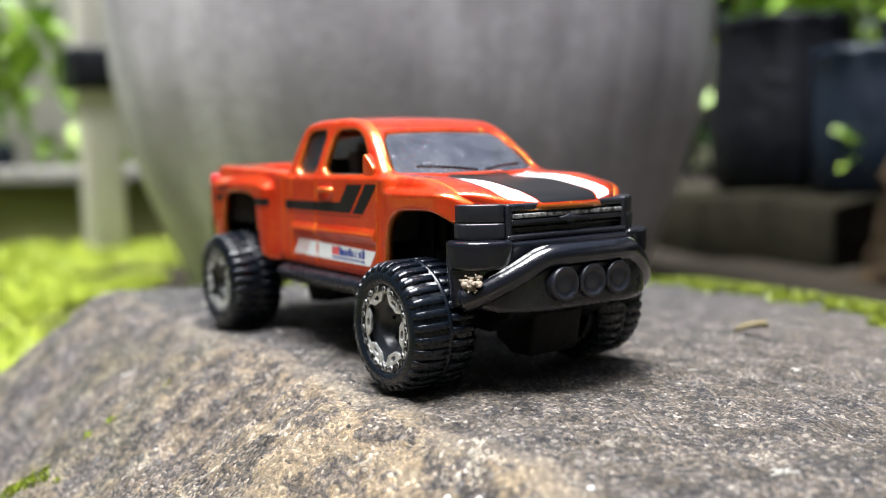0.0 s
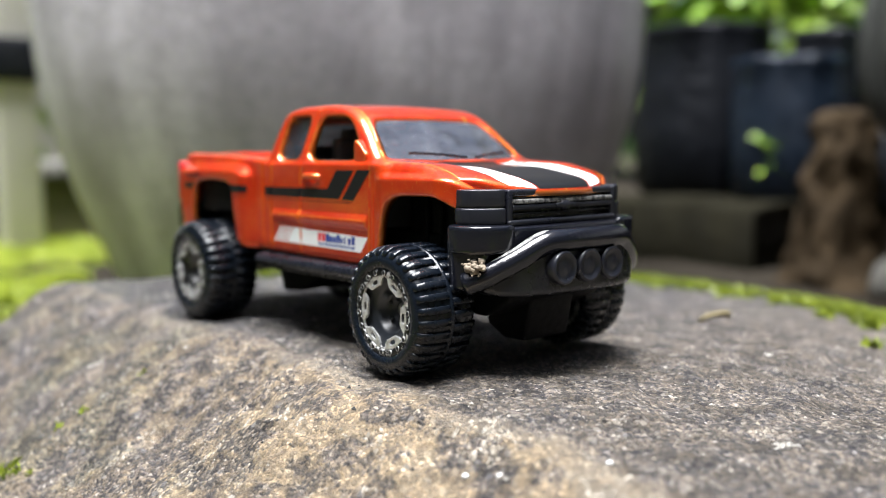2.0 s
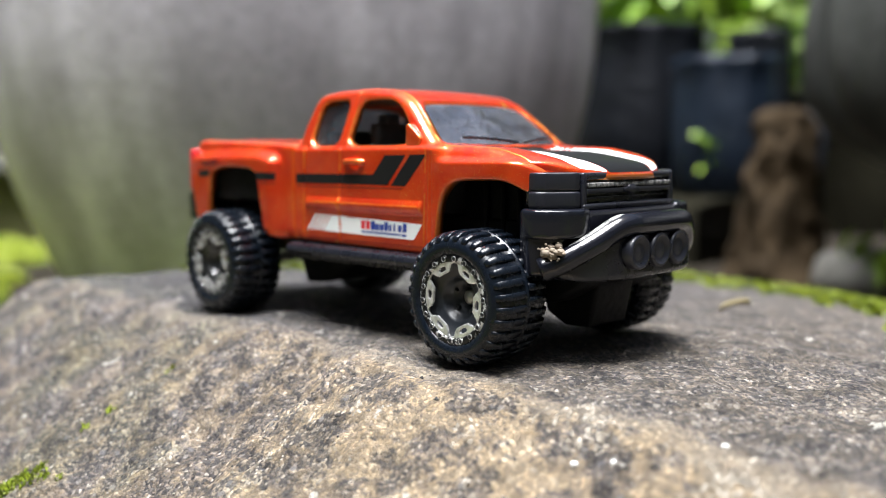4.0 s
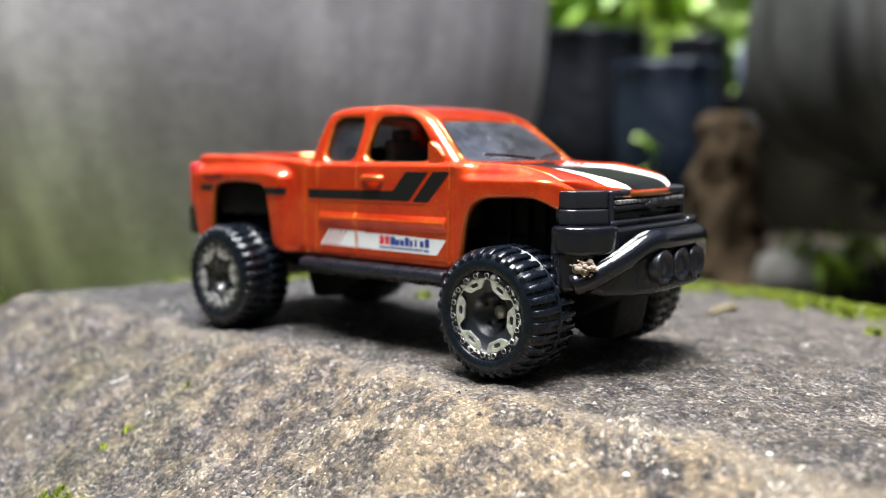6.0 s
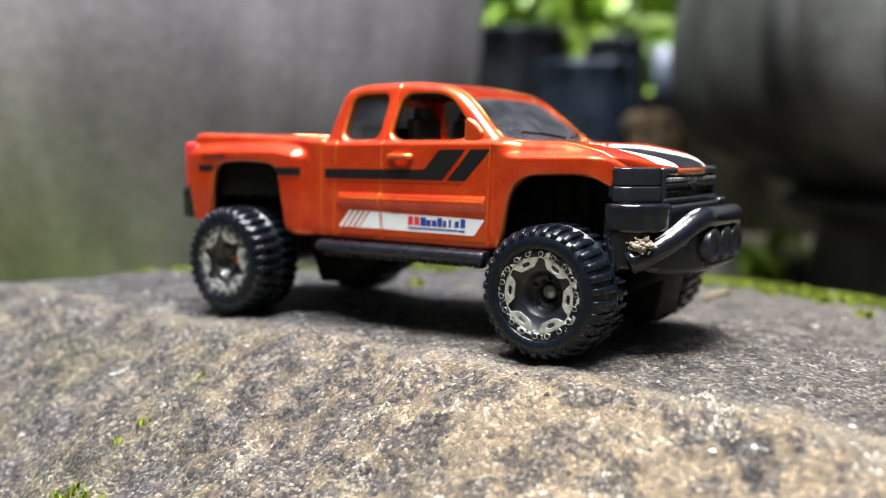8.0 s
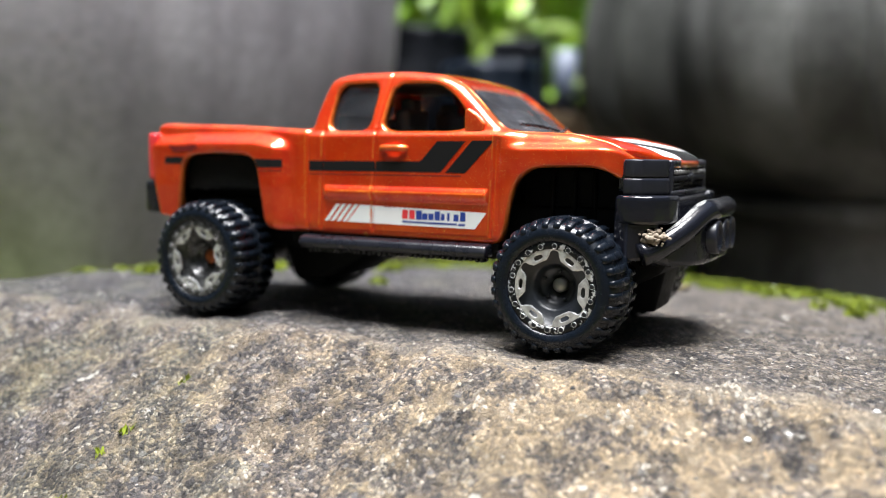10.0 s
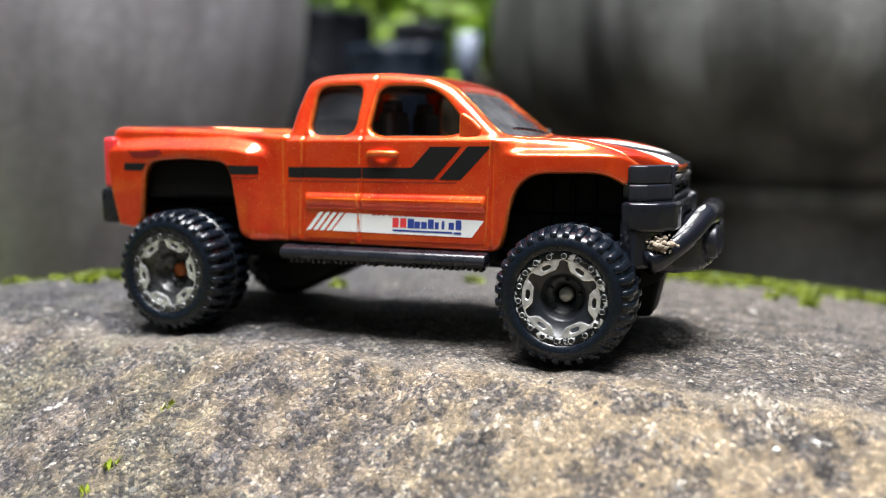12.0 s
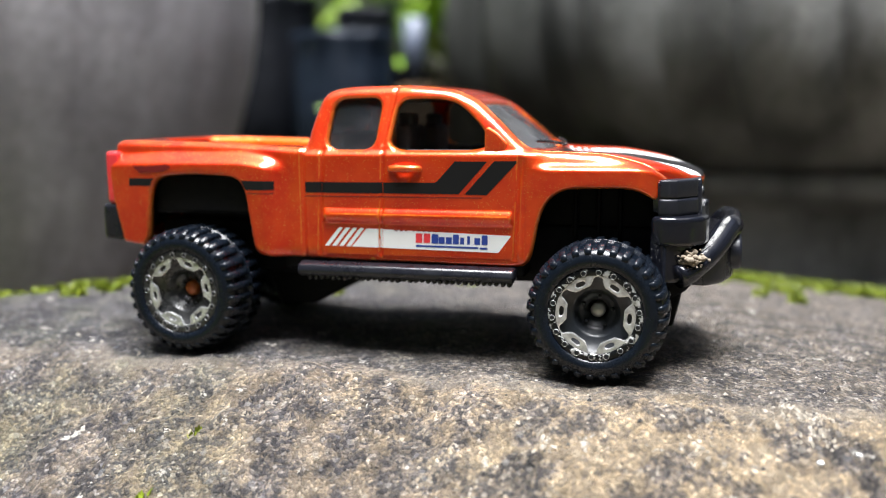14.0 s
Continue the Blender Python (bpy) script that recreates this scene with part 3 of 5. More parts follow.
def edge_moss():
    """A broken band of moss along the far edge of the crown."""
    rng = random.Random(5)
    spots = []
    for i in range(760):
        x = rng.uniform(-44, 80)
        spots.append((x, stone_back(x) + 2.0 - abs(rng.gauss(0, 11)), rng.uniform(0.6, 2.3)))
    for i in range(90):
        y = rng.uniform(5, 118)
        spots.append((-77.0 + 0.33 * min(78.0, y + 18) - 3.0 + abs(rng.gauss(0, 7)), y, rng.uniform(0.8, 2.4)))
    return spots


single("edge_moss", tufts(edge_moss(), 24, 1.7, 0.36, 1, boulder_height), MOSS, "bright yellow-green moss along the stone's far edge", "moss", kind="stuff")
SPRIGS = [(-16.2, -34.6, 0.55), (-15.0, -27.3, 0.6), (-17.0, -37.3, 0.55), (41.5, 52.0, 1.3), (46.8, 49.0, 1.5), (-7.0, 46.0, 1.6), (-22.0, 24.0, 1.6)]
for sx, sy, sr in SPRIGS:
    single("moss_sprig", tufts([(sx, sy, sr)], 60 if sr < 1.2 else 26, 0.95 if sr < 1.2 else 1.8, 0.16 if sr < 1.2 else 0.3, int(sx * 10), boulder_top), MOSS, "tiny bright green moss sprig on the stone", "moss", group="moss sprigs")
single("face_moss", tufts([(-16.6, -42.7, 0.8), (-14.5, -43.2, 0.7), (-16.2, -44.2, 1.2), (-18.4, -45, 1.6), (-13, -42.2, 0.4), (-20, -46, 2.0)], 90, 0.7, 0.14, 9, boulder_top), MOSS, "low olive moss cushion on the stone's face", "moss", kind="stuff")


def grains(count, seed):
    """Loose grit that lies on the stone."""
    rng = random.Random(seed)
    verts, faces = [], []
    for _ in range(count):
        x, y = rng.uniform(-40, 62), rng.uniform(-44, 14)
        if -16 < y < 16 and -30 < x < 30 and rng.random() < 0.85:
            continue
        r = 0.08 + 0.2 * rng.random() ** 4
        z = boulder_top(x, y) + 0.15 * r
        k = len(verts)
        for dx, dy, dz in ((1, 0, 0), (-0.5, 0.87, 0), (-0.5, -0.87, 0), (0.2, 0.1, 1), (0, 0, -0.8)):
            verts.append((x + r * dx * rng.uniform(0.6, 1.3), y + r * dy * rng.uniform(0.6, 1.3), z + r * dz * rng.uniform(0.5, 1.0)))
        faces += [(k, k + 1, k + 3), (k + 1, k + 2, k + 3), (k + 2, k, k + 3), (k + 1, k, k + 4), (k + 2, k + 1, k + 4), (k, k + 2, k + 4)]
    return verts, faces


def mat_grit():
    n = Nodes("loose_grit")
    pick = n.add("ShaderNodeNewGeometry").outputs["Random Per Island"]
    colour = n.ramp(pick, (0.0, (0.04, 0.04, 0.042)), (0.35, (0.16, 0.145, 0.12)), (0.7, (0.26, 0.23, 0.18)), (1.0, (0.42, 0.39, 0.34)))
    return n.done(colour, 0.8)


single("grit", grains(3600, 3), mat_grit(), "loose pale and dark grit on the stone", "grit", smooth=False, kind="stuff")


def pebble(r, flat, seed):
    bm = bmesh.new()
    bmesh.ops.create_icosphere(bm, subdivisions=3, radius=r)
    for v in bm.verts:
        v.co *= 1 + 0.16 * noise.noise(v.co / r * 1.3 + Vector((seed, 0, 0)))
        v.co.z *= flat
    return from_bm(bm)


def crust(spots, seed):
    """Small raised scales of lichen, thick in the middle of each patch."""
    rng = random.Random(seed)
    verts, faces = [], []
    for x, y, r in spots:
        for _ in range(int(22 * r * r) + 4):
            px, py, size = x + rng.gauss(0, 0.75 * r), y + rng.gauss(0, 0.75 * r), rng.uniform(0.08, 0.26)
            k, turn = len(verts), rng.uniform(0, 6.28)
            for i in range(6):
                t = turn + math.pi * i / 3
                q = size * rng.uniform(0.65, 1.25)
                vx, vy = px + q * math.cos(t), py + q * math.sin(t)
                verts.append((vx, vy, boulder_top(vx, vy) - 0.02))
            verts.append((px, py, boulder_top(px, py) + rng.uniform(0.08, 0.2)))
            faces += [(k + i, k + (i + 1) % 6, k + 6) for i in range(6)]
    return verts, faces


def mat_crust():
    n = Nodes("pale_lichen_crust")
    pick = n.add("ShaderNodeNewGeometry").outputs["Random Per Island"]
    colour = n.ramp(pick, (0.0, (0.16, 0.14, 0.11)), (0.5, (0.27, 0.235, 0.185)), (1.0, (0.44, 0.40, 0.34)))
    return n.done(colour, 0.9, n.bump(n.noise(2500.0), 0.0002, 0.6))


PATCHES = [(14.3, -35.0, 1.0), (13.2, -32.6, 0.7), (13.4, -31.0, 0.6), (14.4, -28.6, 0.6), (40.5, -19.6, 1.7), (42.6, -20.8, 1.2), (39.4, -18.6, 0.9), (32.0, -25.4, 0.9), (35.8, -29.5, 1.2),
           (53.3, -21.1, 1.6), (56.0, -21.7, 1.7), (54.5, 0.8, 0.8), (0.0, -36.6, 1.0), (-1.6, -32.4, 0.8), (19.2, -27.3, 0.9)]
single("lichen_crust", crust(PATCHES, 31), mat_crust(), "pale crusty lichen patches on the stone", "lichen", smooth=False, kind="stuff")
for wx, wy, wr in ((42.1, -23.5, 0.32), (45.2, -22.6, 0.26), (51.4, -16.5, 0.3)):
    chip = single("quartz_chip", pebble(wr, 0.75, wx), PALE_CHIP, "tiny bright white quartz chip on the stone", "pebble", smooth=False, at=(wx, wy, boulder_top(wx, wy) + 0.08), group="quartz chips")


def curled_leaf(length, width, seed):
    rng = random.Random(seed)
    verts, faces = [], []
    nx, ny = 9, 5
    for i in range(nx):
        u = i / (nx - 1)
        half = width * 0.5 * math.sin(math.pi * min(1, u * 0.93 + 0.05)) ** 0.8
        for j in range(ny):
            v = 2 * j / (ny - 1) - 1
            verts.append((length * (u - 0.5), half * v, 0.5 + 0.9 * v * v * (0.4 + 0.6 * u) + 0.7 * math.sin(2.4 * u) + 0.15 * rng.uniform(-1, 1)))
    for i in range(nx - 1):
        for j in range(ny - 1):
            faces.append((i * ny + j, (i + 1) * ny + j, (i + 1) * ny + j + 1, i * ny + j + 1))
    return verts, faces


fallen = single("dry_leaf", curled_leaf(4.6, 2.0, 2), DRY_LEAF, "small curled dry brown leaf on the stone", "leaf", at=(20.8, 46.0, boulder_top(20.8, 46.0)))
fallen.rotation_euler = (0, 0, 0.9)
thicken(fallen, 0.15)


# ---- flower pots behind the boulder ----
def flower_pot(name, profile, sides, flutes, depth, material, at, label, soil_r, soil_z, foot=None):
    pot = thing(name, label, "flower pot", at=at)

    profile = [(p[0], p[1]) for p in profile]

    def wave(t, h):
        swell = 0.55 + 0.45 * math.sin(3 * t + 1.3) * math.sin(5 * t)
        if flutes < 30:
            lobe = abs(math.cos(t * flutes / 2 - 1.477)) ** 1.1
            return 1.0 + depth * (lobe - 0.8) * min(1.0, max(0.1, (h - profile[0][1]) / 25))
        return 1.0 + depth * (abs(math.sin(t * flutes / 2)) ** 0.7 - 0.5) * swell * min(1.0, max(0.0, (h - profile[0][1]) / 25))

    outer = lathe(profile, sides, wave=wave)
    inner = [(r - 7.0, h) for r, h in reversed(profile) if h > profile[0][1] + 10]
    shell = join(outer, ([], []))
    rim_r, rim_h = profile[-1]
    lip = lathe([(rim_r, rim_h), (rim_r + 5, rim_h + 2), (rim_r + 6, rim_h + 8), (rim_r + 4, rim_h + 13), (rim_r - 5, rim_h + 13), (rim_r - 8, rim_h + 6), *inner], sides, wave=None)
    part("wall", shell, material, pot)
    part("rim", lip, material, pot)
    part("soil", lathe([(soil_r, soil_z), (soil_r * 0.5, soil_z + 3), (0.1, soil_z + 4)], 48), SOIL, pot, "dark potting soil")
    if foot:
        part("foot", lathe(foot, 96), material, pot, "plain round foot")
    return pot


GREY_PROFILE = [(96.0, -50.0), (104.0, -44.0), (109.0, -37.0), (115.0, -24.0), (122.5, -6.0), (128.5, 10.0), (134.0, 28.0), (138.8, 46.0), (141.8, 66.0), (143.4, 90.0), (145.0, 120.0), (149.0, 170.0), (154.0, 215.0)]
flower_pot("flower_pot", GREY_PROFILE, 480, 32, 0.012, POT_GREY, (-279, 188.4, 0), "large grey cement flower pot with faint vertical flutes and stains", 138.0, 190.0)
DARK_PROFILE = [(150.0, -1.0), (160.0, 3.0), (178.0, 9.0), (198.0, 18.0), (213.0, 29.0), (222.0, 42.0), (226.0, 58.0), (226.0, 78.0), (222.0, 100.0), (216.0, 130.0), (213.0, 165.0), (220.0, 205.0)]
DARK_FOOT = [(166.0, -56.0), (162.0, -30.0), (157.0, -12.0), (161.0, -9.0), (174.0, -5.0), (176.0, 0.0), (171.0, 4.5), (150.0, 4.0)]
flower_pot("flower_pot", smooth_path([(r, h, 0.0) for r, h in DARK_PROFILE], 2), 880, 22, 0.15, POT_DARK, (119, 429, 0), "big dark gadrooned flower pot with algae stains", 222.0, 185.0, DARK_FOOT)


# ---- nursery corner between the pots ----
def poly_bag(radius, low, high, seed):
    rng = random.Random(seed)
    prof = [(radius * 0.9, low), (radius * 1.02, low + 8), (radius * 1.05, low + 0.4 * (high - low)), (radius, low + 0.75 * (high - low)), (radius * 0.97, high - 5), (radius * 1.02, high), (radius * 0.93, high - 1), (radius * 0.9, high - 9), (radius * 0.4, high - 10), (0.1, high - 9)]
    ph = [rng.uniform(0, 6.28) for _ in range(4)]

    def wave(t, h):
        return 1 + 0.03 * math.sin(5 * t + ph[0] + h / 14) + 0.02 * math.sin(11 * t + ph[1] - h / 9) + 0.012 * math.sin(23 * t + ph[2] + h / 5)

    return lathe(prof, 72, wave=wave)


for bx, by, br, top, mat, text in ((-288, 508, 46, 113, BAG, "tall black plastic nursery bag full of soil"), (-207, 482, 33, 84, BLUE_BAG, "crumpled dark blue plastic nursery bag"), (-216, 548, 22, 108, BAG, "black plastic nursery bag behind the stump")):
    low = -50 if br < 30 else -6
    bag = thing("nursery_bag", text, "plant bag", at=(bx, by, 0), group="nursery bags")
    part("bag", poly_bag(br, low, top, int(br)), mat, bag)
    part("soil", lathe([(br * 0.9, top - 9), (br * 0.5, top - 6), (0.1, top - 5)], 40), SOIL, bag, "dark potting soil")


def ledge(x0, y0, x1, y1, deep, low, high, seed):
    """A rough block from one corner to another, seen from its long side."""
    along = Vector((x1 - x0, y1 - y0, 0))
    across = Vector((-along.y, along.x, 0)).normalized() * deep
    n, verts, faces = 26, [], []
    ring = [(0, low), (0, high - 4), (0.08, high - 1), (0.2, high), (0.9, high), (1, high - 3), (1, low)]
    for i in range(n + 1):
        p = Vector((x0, y0, 0)) + along * (i / n)
        for j, (w, z) in enumerate(ring):
            q = p + across * w
            d = 2.2 * noise.noise((q.x / 14, q.y / 14, z / 14 + seed))
            verts.append((q.x + d, q.y + d, z + 0.8 * d))
    m = len(ring)
    for i in range(n):
        for j in range(m - 1):
            faces.append((i * m + j, (i + 1) * m + j, (i + 1) * m + j + 1, i * m + j + 1))
    faces += [tuple(reversed(range(m))), tuple(range(n * m, n * m + m))]
    return verts, faces


# Dark block added to fill the shaded gap behind the pots.
single("bank", ledge(-430, 640, 330, 735, 90, -60, 72, 9.0), LEDGE, "dark block added for the shaded gap behind the pots", "bank")
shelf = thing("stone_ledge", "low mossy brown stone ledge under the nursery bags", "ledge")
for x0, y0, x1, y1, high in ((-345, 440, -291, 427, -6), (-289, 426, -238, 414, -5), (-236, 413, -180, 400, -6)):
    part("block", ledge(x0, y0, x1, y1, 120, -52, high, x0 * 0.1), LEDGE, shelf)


def stump():
    prof = [(33, -50), (28, -42), (24, -30), (21, -16), (19, 0), (17.5, 14), (15.5, 26), (13.5, 36), (10.5, 43), (6, 46), (0.1, 44)]

    def wave(t, h):
        burl = 0.36 * noise.noise((1.6 * math.cos(t), 1.6 * math.sin(t), h / 17)) + 0.16 * noise.noise((4 * math.cos(t), 4 * math.sin(t), h / 8 + 3))
        return 1 + burl + 0.14 * math.sin(3 * t + h / 25)

    return lathe(smooth_path(prof, 2), 96, wave=wave)


single("stump", stump(), WOOD, "short gnarled brown tree stump", "stump", at=(-124, 386, 0))
# Tube and sleeve are made up for a bluish plastic patch.
pipe = thing("pipe", "pale blue plastic tube on a dark sleeve, made up for a bluish patch", "pipe", at=(-190, 580, 0))
part("sleeve", tube([(0, 0, -50), (0, 0, 10), (1, 0, 52)], 10.5, 20), BAG, pipe, "dark sleeve added to hold the tube up")
part("tube", tube([(1, 0, 48), (1, 0, 80), (2, 0, 104)], 8.5, 20), PIPE, pipe)


single("pebble", pebble(22, 0.7, 3), PALE_STONE, "rounded pale grey garden stone", "stone", at=(-77, 370, -38))


# ---- foliage ----
def leaf_cloud(count, centre, spread, size, seed, droop=0.5):
    """Many separate pointed leaves with a bent middle rib."""
    rng = random.Random(seed)
    verts, faces = [], []
    for _ in range(count):
        c = Vector([rng.gauss(0, 0.5) * s for s in spread]) + Vector(centre)
        length, width = size * rng.uniform(0.6, 1.25), size * rng.uniform(0.22, 0.42)
        m = Euler((rng.gauss(-droop, 0.5), rng.gauss(0, 0.5), rng.uniform(0, 6.28))).to_matrix()
        k = len(verts)
        for u, w, z in ((0, 0, 0), (0.3, 0.8, 0.06), (0.65, 0.75, 0.02), (1, 0, -0.14), (0.65, -0.75, 0.02), (0.3, -0.8, 0.06), (0.35, 0, -0.02), (0.68, 0, -0.05)):
            verts.append(tuple(c + m @ Vector((w * width * 0.62, u * length, z * length))))
        faces += [(k, k + 6, k + 1), (k + 1, k + 6, k + 7, k + 2), (k + 2, k + 7, k + 3), (k, k + 5, k + 6), (k + 5, k + 4, k + 7, k + 6), (k + 4, k + 3, k + 7)]
    return verts, faces


def shrub(at, height, spread, leaves, size, material, seed, label):
    rng = random.Random(seed)
    bush = thing("shrub", label, "shrub", at=at)
    stems = []
    for _ in range(5):
        t = rng.uniform(0, 6.28)
        tip = (spread[0] * 0.4 * math.cos(t), spread[1] * 0.4 * math.sin(t), height * rng.uniform(0.8, 1.1))
        path = smooth_path([(0, 0, 0), (tip[0] * 0.2, tip[1] * 0.3, height * 0.5), tip], 2)
        stems.append(tube(path, 2, 8, [max(0.6, 3.2 * (1 - i / len(path))) for i in range(len(path))]))
    part("stem", join(*stems), WOOD, bush, "thin brown woody stems")
    part("foliage", join(leaf_cloud(leaves, (0, 0, height), spread, size, seed)), material, bush)
    return bush


shrub((-300, 640, -46), 204, (150, 70, 70), 110, 60, LEAVES, 4, "shrub with broad bright green leaves in sunlight")
shrub((-800, 45, -46), 170, (150, 130, 150), 330, 44, LEAVES, 6, "leafy bright green shrub beside the pale wall")
shrub((-900, -60, -46), 190, (160, 160, 170), 300, 48, LEAVES, 7, "dense light green garden shrub")
shrub((-360, 900, -46), 230, (260, 120, 110), 260, 60, LEAVES, 8, "tall light green shrub at the back")
# Hedge ring added all round to keep low sky light off the toy.
hedge_clumps = []
for i in range(32):
    a = 0.2 * i
    hedge_clumps.append(leaf_cloud(420, (2300 * math.cos(a), 200 + 2300 * math.sin(a), 700), (520, 520, 820), 150, 50 + i))
    hedge_clumps.append(leaf_cloud(300, (2700 * math.cos(a + 0.1), 200 + 2700 * math.sin(a + 0.1), 1700), (620, 520, 760 + 260 * math.sin(1.7 * i)), 190, 150 + i))
single("added_hedge_ring", join(*hedge_clumps), HEDGE, "tall dark green hedge ring added all round to block low sky light", "hedge", kind="stuff")
lawn_rng = random.Random(21)
lawn_spots = [spot for spot in [(lawn_rng.uniform(-640, -190), lawn_rng.uniform(-90, 170), lawn_rng.uniform(10, 22)) for _ in range(190)] if math.hypot(spot[0] + 279, spot[1] - 188) > 150]
single("lawn", tufts(lawn_spots, 1.1, 7, 1.2, 12, lambda x, y: -46.0 + 0.02 * max(0.0, -x - 300)), LAWN, "bright sunlit moss and grass on the ground", "grass", kind="stuff")
single("garden_wall", box(-1120, -1070, 60, 620, -60, 420, 6), WALL, "pale rendered garden wall", "wall")
low_wall = single("low_wall", ledge(-690, 330, -760, -260, 60, -60, 12, 4.0), MOSSY_WALL, "low brown mossy garden wall", "wall")
part("coping", ledge(-686, 330, -756, -260, 68, 10, 22, 6.0), PALE_STONE, low_wall, "pale flat coping stones")
post = thing("fence_post", "pale concrete fence post with a dark bracket", "post", at=(-585, 116, 0))
part("post", box(-13, 13, -13, 13, -56, 260, 3), WALL, post)
part("bracket", box(-19, 19, -20, 16, 76, 106, 3), BAG, post, "dark metal bracket")
single("seed_tray", box(-40, 40, -62, 62, 0, 22, 5, 3), BLUE_BAG, "dark blue plastic seed tray on the low wall", "tray", at=(-742, 18, 20))
for wx, wy, wz, tall, wide, count, size in ((-45, 336, -46, 24, 16, 46, 15), (-205, 452, -6, 30, 9, 14, 11)):
    weed = thing("weed", "small bright green weed in the dark soil", "weed", at=(wx, wy, wz), group="weeds")
    part("stem", tube(smooth_path([(0, 0, -2), (1, 0, tall * 0.5), (3, 1, tall)], 2), 0.9, 8), WOOD, weed)
    part("foliage", leaf_cloud(count, (1, 0, tall), (wide, wide, tall * 0.5), size, int(tall)), LEAVES, weed)


# ---- the toy pickup: x ahead, y to its left, z up, millimetres ----
truck = thing("toy_truck", "orange die-cast toy pickup truck with black and white stripes", "toy truck")

TOP = [(-32.0, 12.2), (-32.6, 15.0), (-33.2, 18.0), (-33.55, 21.0), (-33.5, 23.3), (-32.7, 23.85), (-20.0, 23.5), (-9.75, 22.95), (-9.6, 23.3), (-9.3, 25.2), (-8.35, 28.4), (-7.3, 29.15), (-5.0, 29.45),
       (1.5, 29.5), (6.4, 29.0), (9.1, 27.85), (11.9, 25.4), (14.6, 22.85), (16.2, 22.58), (22.5, 22.32), (26.4, 21.35), (28.3, 20.15), (28.7, 19.5)]
LOWER = [(28.5, 18.9), (27.75, 17.5), (26.2, 18.6), (24.6, 18.95), (18.6, 18.85), (16.9, 17.6), (16.1, 15.6), (15.3, 11.6), (14.4, 10.7), (13.0, 10.6), (-13.9, 11.0), (-15.2, 11.5), (-15.7, 15.5),
         (-16.15, 18.6), (-17.2, 19.8), (-22.5, 20.1), (-26.6, 19.8), (-27.7, 18.5), (-28.2, 14.5), (-28.5, 12.6), (-29.4, 11.9)]
REAR_WINDOW = chaikin([(-6.95, 22.95), (-6.75, 25.5), (-6.45, 27.95), (-3.8, 28.0), (-1.45, 28.0), (-1.65, 25.5), (-1.9, 22.95), (-4.4, 22.9)], 2)
FRONT_WINDOW = chaikin([(0.1, 22.75), (0.4, 25.2), (0.85, 27.9), (3.4, 27.95), (6.1, 27.8), (7.7, 27.0), (9.4, 25.4), (10.3, 24.3), (10.45, 22.75), (5.0, 22.75)], 2)
# square the corners of the openings without losing their small radius
REAR_WINDOW = REAR_WINDOW + 0.07 * (REAR_WINDOW - REAR_WINDOW.mean(0))
FRONT_WINDOW = FRONT_WINDOW + 0.03 * (FRONT_WINDOW - FRONT_WINDOW.mean(0))


def soften(path, times=2):
    pts = [np.array(p, float) for p in path]
    for _ in range(times):
        out = [pts[0]]
        for a, b in zip(pts, pts[1:]):
            cut = min(0.25, 0.6 / max(np.linalg.norm(b - a), 1e-6))
            out += [a + (b - a) * cut, b - (b - a) * cut]
        pts = out + [pts[-1]]
    return np.array(pts)


TOP_LINE = soften(TOP)
SIDE_LINE = np.concatenate([TOP_LINE, soften(LOWER)])
EDGE = 0.9


def crease(x, at, width=0.16):
    return np.exp(-(((x - at) / width) ** 2))


